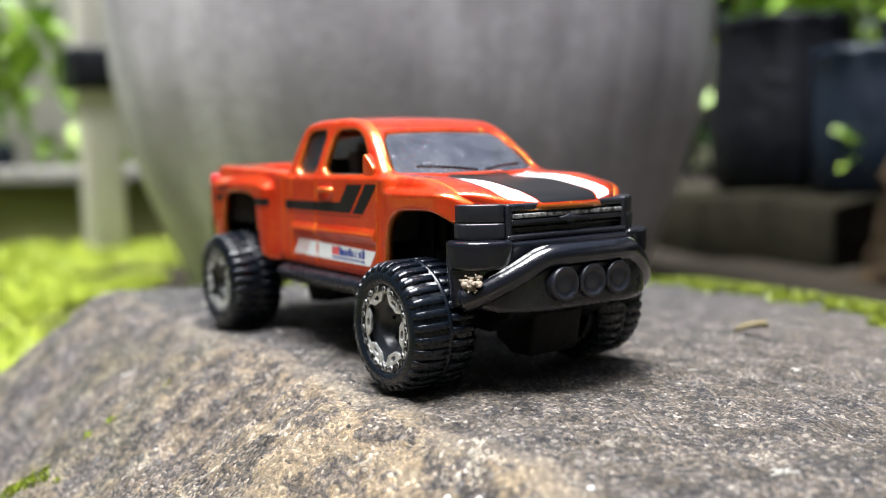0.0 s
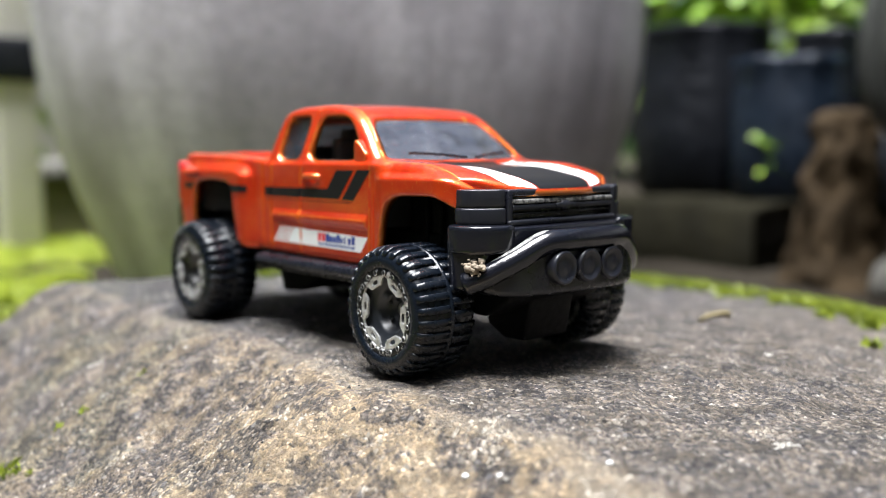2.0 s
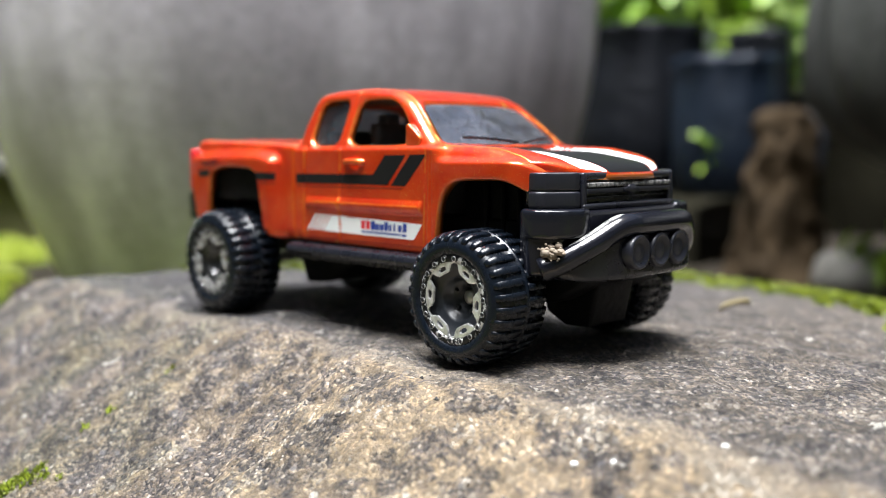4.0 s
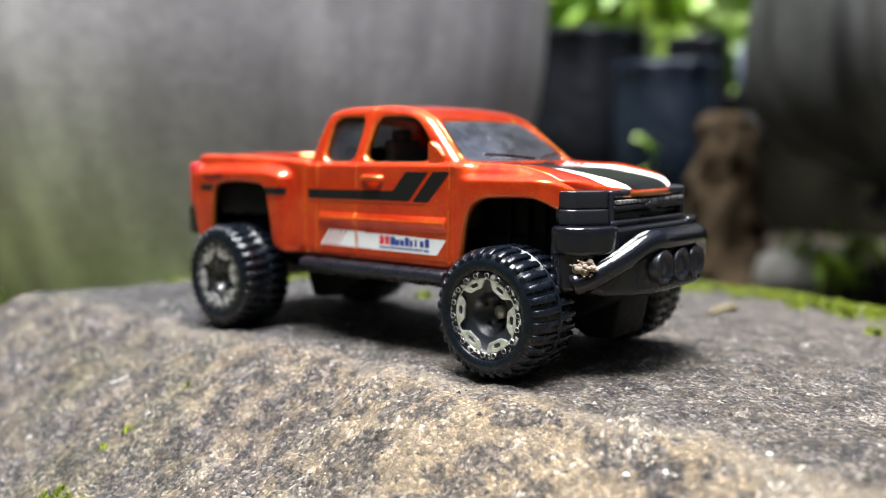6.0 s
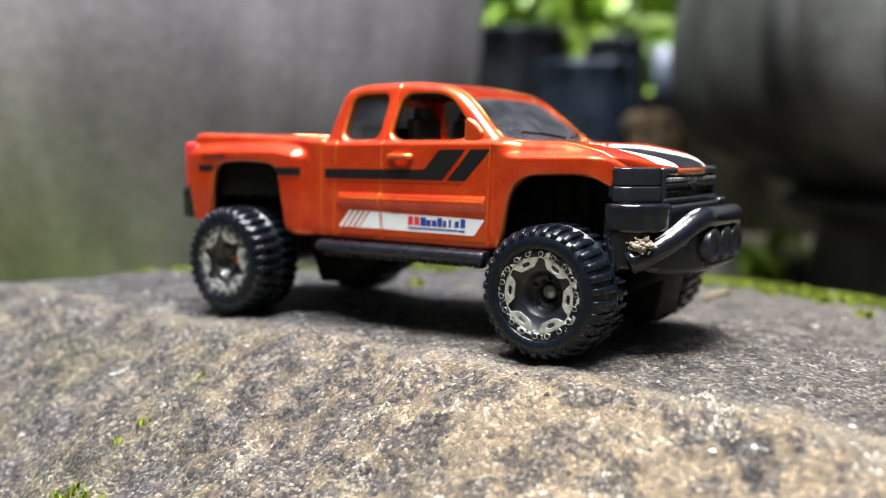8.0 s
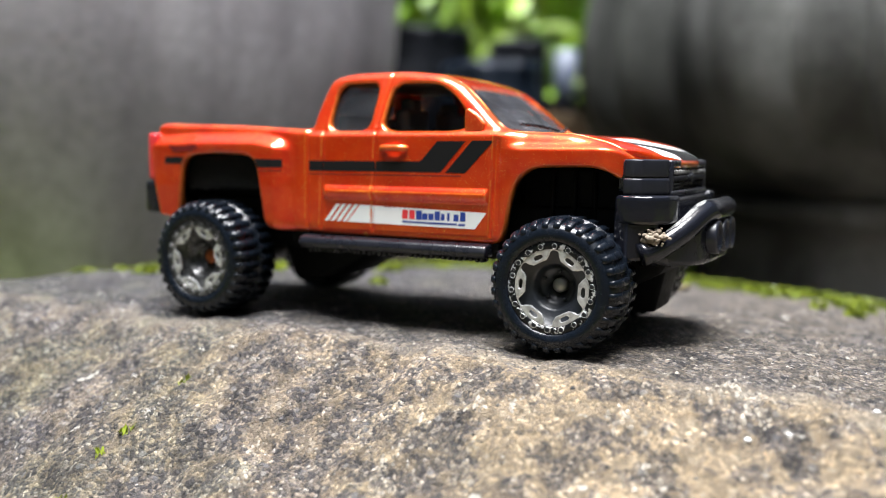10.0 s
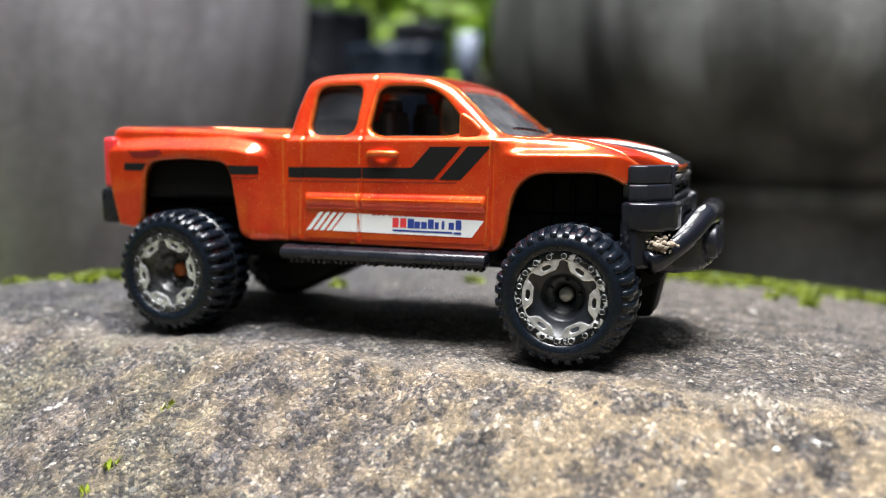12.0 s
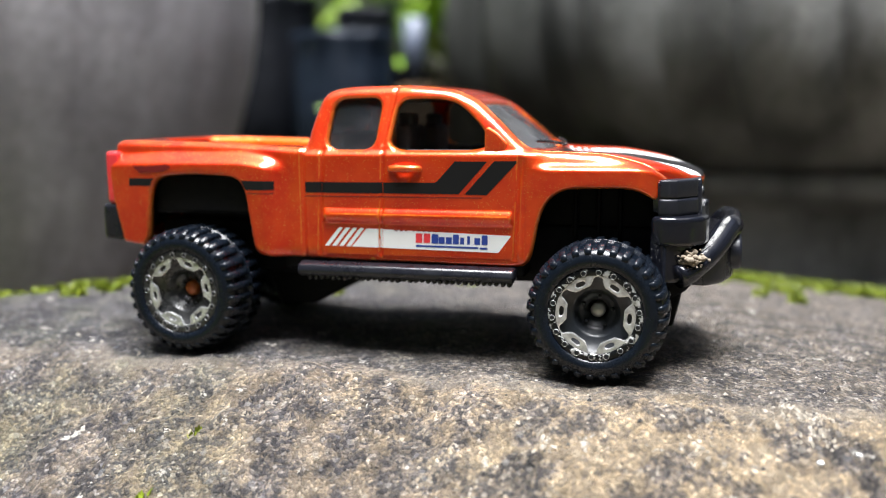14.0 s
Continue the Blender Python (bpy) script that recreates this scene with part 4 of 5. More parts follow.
def half_width(x, z):
    """How far the body's side stands from its middle."""
    cab = step_up(x, -9.8, -9.4) * (1 - step_up(x, 14.4, 16.0))
    h = 12.3 - 0.5 * np.clip((12.4 - z) / 1.8, 0, 1) ** 2
    h = h - cab * (0.42 * step_up(z, 22.05, 22.75) + 0.345 * np.clip(z - 22.5, 0, 9))
    crest = 22.75 - 0.8 * np.clip((x + 18.5) / 6.0, 0, 1) ** 2.4 - 0.25 * np.clip((-x - 26.0) / 7.0, 0, 1)
    flare = (1 - step_up(x, -14.0, -11.4)) * (1 - step_up(z, crest - 1.7, crest))
    h = h + flare * (1.5 - 0.3 * step_up(-x, 26.0, 33.0) - 0.05 * np.clip(16 - z, 0, 5))
    bed_tail = 0.25 * np.clip((-x - 30.5) / 3.0, 0, 1) ** 2
    fender = step_up(x, 14.5, 17.0) * (1 - step_up(z, 20.6, 22.2))
    h = h + 0.5 * fender - 0.6 * step_up(x, 15.0, 17.5) * step_up(z, 20.6, 21.45) - bed_tail - 0.22 * np.clip(x - 25.4, 0, 5) ** 2
    door = step_up(x, -7.5, -7.2) * (1 - step_up(x, 13.2, 13.5))
    ridge = np.clip(1 - np.abs(z - 15.75) / 0.75, 0, 1) ** 0.6
    h = h + 0.42 * door * ridge - 0.10 * door * (1 - step_up(z, 14.8, 15.2)) * step_up(z, 11.4, 11.8)
    low = step_up(z, 11.3, 11.7)
    for at, hi in ((-0.75, 22.6), (-7.75, 22.8), (13.85, 21.9)):
        h = h - 0.36 * crease(x - 0.045 * (z - 17), at) * low * (1 - step_up(z, hi - 0.9, hi + 0.4))
    h = h - 0.24 * crease(x, -9.75, 0.2) * (1 - step_up(z, 23.6, 24.2)) - 0.2 * crease(x - 0.16 * (z - 23), -0.75, 0.14) * step_up(z, 23, 23.4)
    h = h - 0.2 * crease(x, 14.55, 0.13) * step_up(z, 11.5, 12.0) * (1 - step_up(z, 21.6, 22.0))
    h = h - 0.12 * crease(z, 11.35, 0.14) * door
    scoop = np.exp(-(((x - 1.95) / 1.15) ** 2 + ((z - 20.45) / 0.62) ** 2))
    return h - 0.4 * scoop


def side_shape(p, rim, hole):
    x, z = p[:, 0], p[:, 1]
    r = 0.45 + (EDGE - 0.45) * step_up(z, 19.9, 21.2)
    h = half_width(x, z) - rounding(rim, r) - rounding(hole, 0.32)
    return np.stack([x, -h, z], 1)


side = skin(SIDE_LINE, [REAR_WINDOW, FRONT_WINDOW], 0.17, side_shape)

# the tailgate, cab top and hood, drawn across from side to side
STATION = np.concatenate([[0], np.cumsum(np.linalg.norm(np.diff(TOP_LINE, axis=0), axis=1))])
LENGTH, ACROSS = float(STATION[-1]), 11.0


def station_at(x):
    roof = TOP_LINE[:, 1] > 22.9 if x < 14.6 else TOP_LINE[:, 1] > 0
    pick = np.argmin(np.abs(TOP_LINE[:, 0] - x) + np.where(roof, 0, 99))
    return float(STATION[pick])


S_TAIL, S_CAB, S_ROOF_R, S_ROOF_F, S_COWL = station_at(-32.6), station_at(-9.6), station_at(-7.3), station_at(9.1), station_at(14.6)


def across_shape(lift=0.0, grow=0.0):
    def shape(p, rim, hole):
        s, v = p[:, 0], p[:, 1]
        x, z = np.interp(s, STATION, TOP_LINE[:, 0]), np.interp(s, STATION, TOP_LINE[:, 1])
        w = v / ACROSS
        edge = half_width(x, z) - EDGE
        arch, nose = 1 - w * w, 1 - np.abs(w) ** 3.2
        crown = 0.16 * step_up(s, S_CAB, S_ROOF_R) * (1 - 1.15 * step_up(s, S_ROOF_F + 2, S_COWL + 1)) + 0.06 * (1 - step_up(s, S_ROOF_F, S_COWL))
        power = (0.05 * np.exp(-(((np.abs(w) - 0.86) / 0.09) ** 2)) * step_up(s, S_COWL, S_COWL + 2) - 0.45 * step_up(s, S_COWL - 0.5, S_COWL + 2) * (1 - step_up(s, LENGTH - 4, LENGTH)) * (1 - step_up(np.abs(w), 0.6, 0.8)))
        bow = 1.0 * step_up(s, S_ROOF_F, S_COWL) * (1 - step_up(s, S_COWL, S_COWL + 6)) * arch + 3.35 * step_up(s, S_COWL + 3.0, LENGTH - 0.5) * nose
        sink = rounding(hole, 0.45)
        return np.stack([x + bow, w * (edge + grow), z + crown * arch + power - sink + lift], 1)

    return shape


SCREEN = [(S_ROOF_F + 0.1, -9.6), (S_ROOF_F - 0.1, -8.0), (S_ROOF_F - 0.1, 8.0), (S_ROOF_F + 0.1, 9.6), (S_ROOF_F + 2.0, 10.3), (S_COWL - 0.3, 10.7), (S_COWL - 0.1, 8.5), (S_COWL - 0.1, -8.5), (S_COWL - 0.3, -10.7), (S_ROOF_F + 2.0, -10.3)]
BACK_GLASS = chaikin([(S_CAB + 1.3, -7.5), (S_ROOF_R - 1.2, -7.0), (S_ROOF_R - 1.2, 7.0), (S_CAB + 1.3, 7.5)], 2)
BED = chaikin([(S_TAIL + 1.0, -9.4), (S_CAB - 0.9, -9.4), (S_CAB - 0.9, 9.4), (S_TAIL + 1.0, 9.4)], 1)
sheet = [(0, -ACROSS), (LENGTH, -ACROSS), (LENGTH, ACROSS), (0, ACROSS)]
top = skin(sheet, [chaikin(SCREEN, 2), BACK_GLASS, BED], 0.22, across_shape())
near_wall = shell(side, lambda v: (0, 0.6, 0))
cover = shell(top, lambda v: (0, 0, -0.5) if v[0] > -31.5 else (0.5, 0, 0))
body = part("body", join(near_wall, flipped(near_wall), cover), PAINT, truck, "orange metallic die-cast body with worn edges and painted edge highlights")

# printed stripes, laid a hair above the paint
def side_print(name, outline, material, lift=0.035, mirror=True, step=0.2):
    def shape(p, rim, hole):
        h = half_width(p[:, 0], p[:, 1]) + lift
        return np.stack([p[:, 0], -h, p[:, 1]], 1)

    geo = skin(np.array(outline, float), [], step, shape)
    part(name, geo, material, body)
    if mirror:
        part(name, flipped(geo), material, body)


side_print("side_stripe", [(-9.45, 18.15), (7.75, 18.2), (10.75, 21.55), (7.35, 21.55), (5.3, 19.35), (-9.45, 19.3)], BLACK_PRINT)
side_print("side_stripe", [(8.35, 18.15), (10.7, 18.15), (14.0, 21.6), (11.5, 21.6)], BLACK_PRINT)
side_print("side_line", [(-9.45, 17.72), (10.2, 17.78), (10.3, 17.9), (-9.45, 17.84)], LINE_PRINT, step=0.1)
# Gold strips beside the seams paint their shine as well as wear.
for at in (-0.75, -7.75, 13.85):
    for off in (-0.26,):
        lean = [at + off + 0.045 * (z - 17) for z in (11.9, 17.5)] + [at + off + 0.045 * (z - 17) for z in (19.6, 22.2)]
        side_print("rubbed_edge_glint", [(lean[0], 11.9), (lean[0] + 0.1, 11.9), (lean[1] + 0.1, 17.5), (lean[1], 17.5)], EDGE_GLINT_WEAR, 0.02, step=0.1)
        side_print("rubbed_edge_glint", [(lean[2], 19.6), (lean[2] + 0.1, 19.6), (lean[3] + 0.1, 22.2), (lean[3], 22.2)], EDGE_GLINT_WEAR, 0.02, step=0.1)
side_print("rubbed_edge_glint", [(-10.15, 12.5), (-10.03, 12.5), (-10.03, 22.6), (-10.15, 22.6)], EDGE_GLINT_WEAR, 0.02, step=0.1)
side_print("rubbed_edge_glint", [(-6.6, 15.88), (12.9, 15.88), (12.9, 16.02), (-6.6, 16.02)], EDGE_GLINT_WEAR, 0.02, step=0.1)
side_print("bed_stripe", [(-30.6, 18.75), (-27.75, 18.75), (-27.5, 19.35), (-26.8, 19.6), (-30.5, 19.6)], BLACK_PRINT)
side_print("bed_stripe", [(-15.85, 18.45), (-12.75, 18.45), (-12.75, 19.4), (-16.35, 19.45)], BLACK_PRINT)
side_print("side_line", [(-15.7, 18.02), (-12.75, 18.0), (-12.75, 18.12), (-15.7, 18.14)], LINE_PRINT, step=0.1)
side_print("bed_emblem", [(-29.9, 21.0), (-29.0, 20.2), (-26.0, 20.35), (-24.9, 20.8), (-25.4, 21.15), (-28.2, 20.95)], MAROON_PRINT, 0.09, step=0.12)
side_print("sponsor_panel", [(-4.2, 12.4), (11.9, 12.2), (13.25, 14.0), (-2.5, 14.4)], WHITE_PRINT)
for i in range(4):
    k = -7.35 + 0.82 * i
    side_print("sponsor_bar", [(k, 12.42), (k + 0.52, 12.42), (k + 2.15, 14.42), (k + 1.65, 14.42)], WHITE_PRINT, step=0.12)
for k in range(2):
    side_print("sponsor_red_bar", [(3.0 + 0.88 * k, 13.02), (3.72 + 0.88 * k, 13.02), (3.76 + 0.88 * k, 14.02), (3.04 + 0.88 * k, 14.02)], RED_PRINT, 0.06, step=0.12)
for k, (tall, wide) in enumerate(((1.0, 0.74), (0.72, 0.66), (0.72, 0.66), (1.0, 0.66), (0.72, 0.44), (0.86, 0.3), (0.72, 0.6), (1.0, 0.64))):
    k = 4.75 + 0.77 * k
    side_print("sponsor_blue_bar", [(k, 12.98), (k + wide, 12.98), (k + wide + 0.02, 12.98 + tall), (k + 0.02, 12.98 + tall)], BLUE_PRINT, 0.06, step=0.12)
side_print("sponsor_underline", [(3.0, 12.6), (9.8, 12.55), (9.8, 12.74), (3.0, 12.79)], BLUE_PRINT, 0.06, step=0.1)
side_print("sponsor_small_bar", [(9.95, 12.5), (10.75, 12.5), (10.75, 12.72), (9.95, 12.72)], BLUE_PRINT, 0.06, step=0.1)
chip_rng = random.Random(8)
for k in range(11):
    k, long = 0.6 + 0.62 * k + chip_rng.uniform(0, 0.2), chip_rng.uniform(0.15, 0.4)
    side_print("print_chip", [(k, 14.2), (k + long, 14.2), (k + long, 14.31), (k, 14.31)], LINE_PRINT, 0.06, step=0.08)


def hood_print(name, outline, material):
    geo = skin(np.array(outline, float), [], 0.25, across_shape(0.04))
    part(name, geo, material, body)


H0, H1 = S_COWL + 0.9, LENGTH - 0.25
K = ACROSS / 11.3
hood_print("hood_stripe", [(H0, -4.5 * K), (H1, -4.5 * K), (H1, 4.5 * K), (H0, 4.5 * K)], BLACK_PRINT)
for sign in (-1, 1):
    hood_print("hood_stripe", [(H0 + 4.3, sign * 4.75 * K), (H1, sign * 4.75 * K), (H1 - 0.5, sign * 7.9 * K), (H0 + 3.5, sign * 7.9 * K)][:: sign], WHITE_PRINT)
    for i in range(4):
        b = H0 + 0.1 + 0.98 * i
        hood_print("hood_bar", [(b + 0.8, sign * 4.75 * K), (b + 1.25, sign * 4.75 * K), (b + 0.45, sign * 7.9 * K), (b, sign * 7.9 * K)][:: sign], WHITE_PRINT)


# windows
def pane_shape(p, rim, hole):
    h = half_width(p[:, 0], p[:, 1]) - 0.75
    return np.stack([p[:, 0], -h, p[:, 1]], 1)


for outline in (REAR_WINDOW, FRONT_WINDOW):
    wide = np.array(outline) + (np.array(outline) - np.mean(outline, 0)) * 0.08
    geo = skin(wide, [], 0.3, pane_shape)
    for g in ((geo, flipped(geo)) if outline is REAR_WINDOW else (flipped(geo),)):
        thicken(part("side_window", g, GLASS, body, "dusty tinted window"), 0.3)
screen = skin(chaikin([(s + (0.35 if s > S_ROOF_F + 2 else -0.35), v * 1.04) for s, v in SCREEN], 2), [], 0.35, across_shape(-0.42))
thicken(part("windscreen", screen, SCREEN_GLASS, body, "tinted plastic windscreen with sky reflections"), 0.35)
back = skin(np.array(BACK_GLASS) + (np.array(BACK_GLASS) - np.mean(BACK_GLASS, 0)) * 0.06, [], 0.35, across_shape(-0.5))
thicken(part("rear_window", back, GLASS, body), 0.3)
wiper = join(*[tube(smooth_path([(16.9 - 0.1 * abs(y0), y0, 22.95), (16.2, (y0 + y1) / 2, 23.35), (15.6 - 0.08 * abs(y1), y1, 23.5)], 2), 0.16, 8) for y0, y1 in ((-0.4, -7.6), (0.9, 7.2))])
part("wiper", wiper, PLASTIC, body, "moulded black wipers")

# door handle, mirror, tail lamps
for mirror in (False, True):
    fix = flipped if mirror else (lambda g: g)
    part("door_handle", fix(tube(smooth_path([(0.15, -11.85, 20.75), (0.6, -12.62, 20.8), (2.0, -12.72, 20.82), (3.2, -12.62, 20.8), (3.65, -11.9, 20.75)], 2), 0.36, 12)), PAINT, body)
    part("mirror", fix(prism([(10.35, 22.35), (11.6, 22.2), (12.6, 22.7), (12.75, 23.4), (11.7, 24.4), (10.8, 25.05), (10.4, 24.8)], -11.95, -10.9, "y", 0.32, 3)), PAINT, body, "stubby cast wing mirror")
    part("tail_lamp", fix(box(-33.9, -32.3, -13.2, -11.2, 16.6, 22.6, 0.55, 4)), TAIL_RED, body, "pinkish red tail lamp")

# cabin
cabin = part("cabin", join(box(-8.0, 14.0, -10.4, 10.4, 15.0, 19.0, 0.3), box(11.2, 14.0, -10.2, 10.2, 18.5, 21.9, 0.9, 3)), SEAT, truck, "dark grey moulded interior")
for y in (-10.3, 10.3):
    part("door_lining", box(-8.0, 13.2, y - 0.25, y + 0.25, 15.0, 22.7, 0.15, 1), SEAT, cabin)
part("roof_lining", box(-6.5, 7.5, -8.6, 8.6, 28.0, 28.4, 0.15, 1), SEAT, cabin)
for y in (-5.0, 5.0):
    part("seat", join(box(1.0, 6.0, y - 2.8, y + 2.8, 18.6, 20.6, 0.7, 3), moved(box(-0.9, 0.9, y - 2.7, y + 2.7, 18.8, 25.4, 0.7, 3), Matrix.Translation((0.2, 0, 0))), box(-0.8, 0.9, y - 1.2, y + 1.2, 25.0, 26.6, 0.5, 3)), SEAT, cabin)
part("seat", join(box(-6.8, -3.0, -8.6, 8.6, 18.6, 20.6, 0.7, 3), box(-8.0, -6.4, -8.6, 8.6, 18.8, 24.6, 0.6, 3)), SEAT, cabin)
ring = [(9.6 + 0.45 * math.cos(t) * 1.0, 5.0 + 1.7 * math.sin(t), 22.6 + 1.6 * math.cos(t)) for t in [2 * math.pi * i / 24 for i in range(25)]]
part("steering_wheel", join(tube(ring, 0.24, 8), tube([(12.0, 5.0, 21.4), (9.7, 5.0, 22.6)], 0.3, 8)), PLASTIC_GREY, cabin)
part("bed_floor", join(box(-32.6, -10.0, -10.6, 10.6, 20.2, 21.0, 0.2)), PAINT, body)

# chassis and black trim
chassis = part("chassis", box(-30.0, 27.5, -8.4, 8.4, 8.6, 14.8, 0.5), MATT_SHADE_BLACK, truck, "black plastic chassis")
part("floor_pan", box(-12.5, 14.5, -11.6, 11.6, 9.6, 12.2, 0.4), MATT_SHADE_BLACK, chassis)
part("rear_axle_housing", prism([(-18.0, 9.0), (-16.0, 4.2), (-11.5, 4.6), (-3.0, 9.2)], -6.0, 6.0, "y", 0.5), MATT_SHADE_BLACK, chassis)
part("rear_inner_arch", box(-28.0, -16.5, -7.6, 7.6, 12.0, 19.2, 0.8), MATT_SHADE_BLACK, chassis)
# Block added inside the rear arches to keep the openings dark.
part("rear_arch_liner", box(-28.3, -15.5, -12.4, 12.4, 15.6, 20.15, 0.5), MATT_SHADE_BLACK, chassis)
part("front_inner_arch", box(15.5, 27.8, -8.0, 8.0, 12.0, 19.0, 0.6), MATT_SHADE_BLACK, chassis)
part("skid_plate", prism([(22.5, 9.5), (23.5, 4.6), (26.0, 3.3), (29.2, 3.4), (29.8, 6.0), (30.6, 9.5)], -3.4, 3.4, "y", 0.45, 3), MATT_SHADE_BLACK, chassis)
part("underbody", prism([(14.0, 9.4), (16.0, 6.4), (27.0, 6.2), (30.5, 8.0), (32.0, 10.2), (30.0, 11.5), (14.0, 11.0)], -7.2, 7.2, "y", 0.5), MATT_SHADE_BLACK, chassis)
for x in (19.0, 21.4, 23.6):
    part("arch_rib", join(box(x, x + 0.5, -8.7, -7.9, 12.0, 18.6, 0.15, 1), box(x, x + 0.5, 7.9, 8.7, 12.0, 18.6, 0.15, 1)), MATT_SHADE_BLACK, chassis)
for x in (22.4, -22.5):
    part("axle", tube([(x, -12.0, 7.2), (x, 12.0, 7.2)], 0.7, 14), AXLE, chassis)
for mirror in (False, True):
    fix = flipped if mirror else (lambda g: g)
    board = part("running_board", fix(join(prism([(-13.75, 9.75), (-13.45, 10.5), (-12.4, 10.75), (-11.4, 10.6), (-11.4, 9.4), (-13.3, 9.2)], -10.1, 13.75, "x", 0.28, 3))), PLASTIC, chassis, "black moulded running board")
    studs = []
    rng = random.Random(4)
    for i in range(34):
        x = -9.0 + 22.0 * i / 33
        studs.append(box(x, x + 0.42, -13.2 + rng.uniform(-0.1, 0.1), -11.8, 8.85 + rng.uniform(-0.08, 0.08), 9.5, 0.1, 1))
    part("tread_rib", fix(join(*studs)), PLASTIC, chassis)

# nose: lamps, grille, bumper
for mirror in (False, True):
    fix = flipped if mirror else (lambda g: g)
    lamp = part("headlight", fix(join(prism([(27.8, -11.8), (28.75, -11.9), (29.6, -11.55), (31.35, -9.0), (31.5, -8.35), (28.0, -8.3)], 18.02, 19.8, "z", 0.22, 3))), PLASTIC_GREY, truck, "unpainted black plastic headlight")
    part("headlight_lower", fix(prism([(27.7, -11.9), (28.8, -12.05), (29.65, -11.65), (31.45, -9.0), (31.6, -8.35), (28.0, -8.3)], 16.3, 17.96, "z", 0.3, 3)), PLASTIC_GREY, lamp)
    part("headlight_back", fix(prism([(27.2, -11.6), (28.4, -11.7), (29.3, -11.35), (31.1, -8.8), (31.2, -8.2), (27.2, -8.2)], 16.6, 19.6, "z", 0.1, 1)), PLASTIC, lamp)
grille = part("grille", join(box(28.5, 30.9, -8.3, 8.3, 16.0, 19.75, 0.2)), PLASTIC, truck, "black plastic grille with silver wear")
part("grille_frame", join(box(30.6, 31.75, -8.3, 8.3, 19.05, 19.75, 0.25), box(30.6, 31.9, -8.3, 8.3, 16.1, 16.7, 0.25), box(30.6, 31.8, -8.3, -7.65, 16.1, 19.75, 0.22), box(30.6, 31.8, 7.65, 8.3, 16.1, 19.75, 0.22)), PLASTIC_GREY, grille)
part("grille_bar", box(30.6, 31.85, -7.7, 7.7, 17.65, 18.2, 0.16), PLASTIC_GREY, grille)
part("grille_bar", box(30.6, 31.5, -7.7, 7.7, 17.15, 17.4, 0.1), PLASTIC, grille)
part("grille_trim", box(31.2, 31.9, -7.6, 7.6, 18.3, 18.75, 0.1), WORN, grille, "worn silvery grille edge")
part("grille_emblem", prism([(-1.5, 17.75), (-0.6, 17.70), (-0.5, 17.45), (0.5, 17.45), (0.6, 17.70), (1.5, 17.75), (1.5, 18.20), (0.6, 18.25), (0.5, 18.45), (-0.5, 18.45), (-0.6, 18.25), (-1.5, 18.20)], 31.5, 32.05, "x", 0.1, 1), PLASTIC_GREY, grille, "plain raised badge")
bumper = part("front_bumper", join(box(28.5, 32.4, -9.4, 9.4, 13.6, 16.05, 0.5, 3), box(29.0, 31.2, -9.0, 9.0, 10.4, 14.5, 0.4)), GLOSSY, truck, "glossy black plastic bumper")
for mirror in (False, True):
    fix = flipped if mirror else (lambda g: g)
    corner = join(prism([(27.1, -12.4), (28.0, -13.1), (29.4, -13.2), (31.0, -12.5), (32.2, -11.0), (32.7, -9.2), (32.6, -8.0), (27.6, -8.0)], 13.4, 16.3, "z", 1.15, 5), prism([(27.0, -12.35), (28.0, -12.95), (29.0, -12.95), (30.2, -12.15), (31.1, -10.9), (31.5, -9.0), (27.8, -8.6)], 9.8, 14.8, "z", 0.8, 4))
    part("bumper_corner", fix(corner), GLOSSY, bumper)
half_bar = [(29.8, -12.5, 10.4), (31.2, -11.3, 11.1), (33.2, -8.6, 12.8), (34.2, -6.3, 14.25), (34.6, -5.3, 14.6), (34.85, -4.2, 14.65), (34.95, -2.5, 14.65)]
bar = half_bar + [(35.0, 0, 14.65)] + [(x, -y, z) for x, y, z in reversed(half_bar)]
guard = part("bull_bar", tube(smooth_path(bar, 1), 1.2, 20), GLOSSY, truck, "glossy black tubular bull bar")

# Pale streak paints the sky's highlight on the bar, over some wear.
for mirror in (False, True):
    rubbed = [(x - 0.1, y - 0.5, z + 0.78) for x, y, z in half_bar[1:6]]
    rubbed = smooth_path(rubbed, 1)
    streak = tube(rubbed, 0.42, 12, [0.42 * math.sin(math.pi * (0.12 + 0.8 * i / len(rubbed))) for i in range(len(rubbed))])
    part("rubbed_edge_glint", flipped(streak) if mirror else streak, WORN, guard, "pale rubbed streak with the bar's painted highlight")


def guard_shape(p, rim, hole):
    y, z = p[:, 0], p[:, 1]
    return np.stack([35.3 - 0.006 * y * y - 0.00019 * y ** 4 - rounding(rim, 0.4), y, z], 1)


plate = skin(chaikin([(-11.9, 10.6), (-9.3, 12.4), (-5.6, 14.4), (0, 14.6), (5.6, 14.4), (9.3, 12.4), (11.9, 10.6), (11.0, 9.3), (7.5, 9.2), (0, 9.3), (-7.5, 9.2), (-11.0, 9.3)], 1), [], 0.3, guard_shape)
part("bumper_plate", shell(plate, lambda v: (-2.2, 0, 0)), PLASTIC, guard)
for y in (-4.3, -0.65, 3.0):
    x = 35.3 - 0.006 * y * y
    face = lathe([(1.78, -0.6), (1.76, 0.45), (1.64, 0.72), (1.4, 0.7), (1.28, 0.36), (0.7, 0.5), (0.01, 0.55)], 36)
    part("fog_lamp", moved(face, pose(x, y, 11.95, 0, 90, 0)), PLASTIC_GREY, guard, "round black fog lamp")
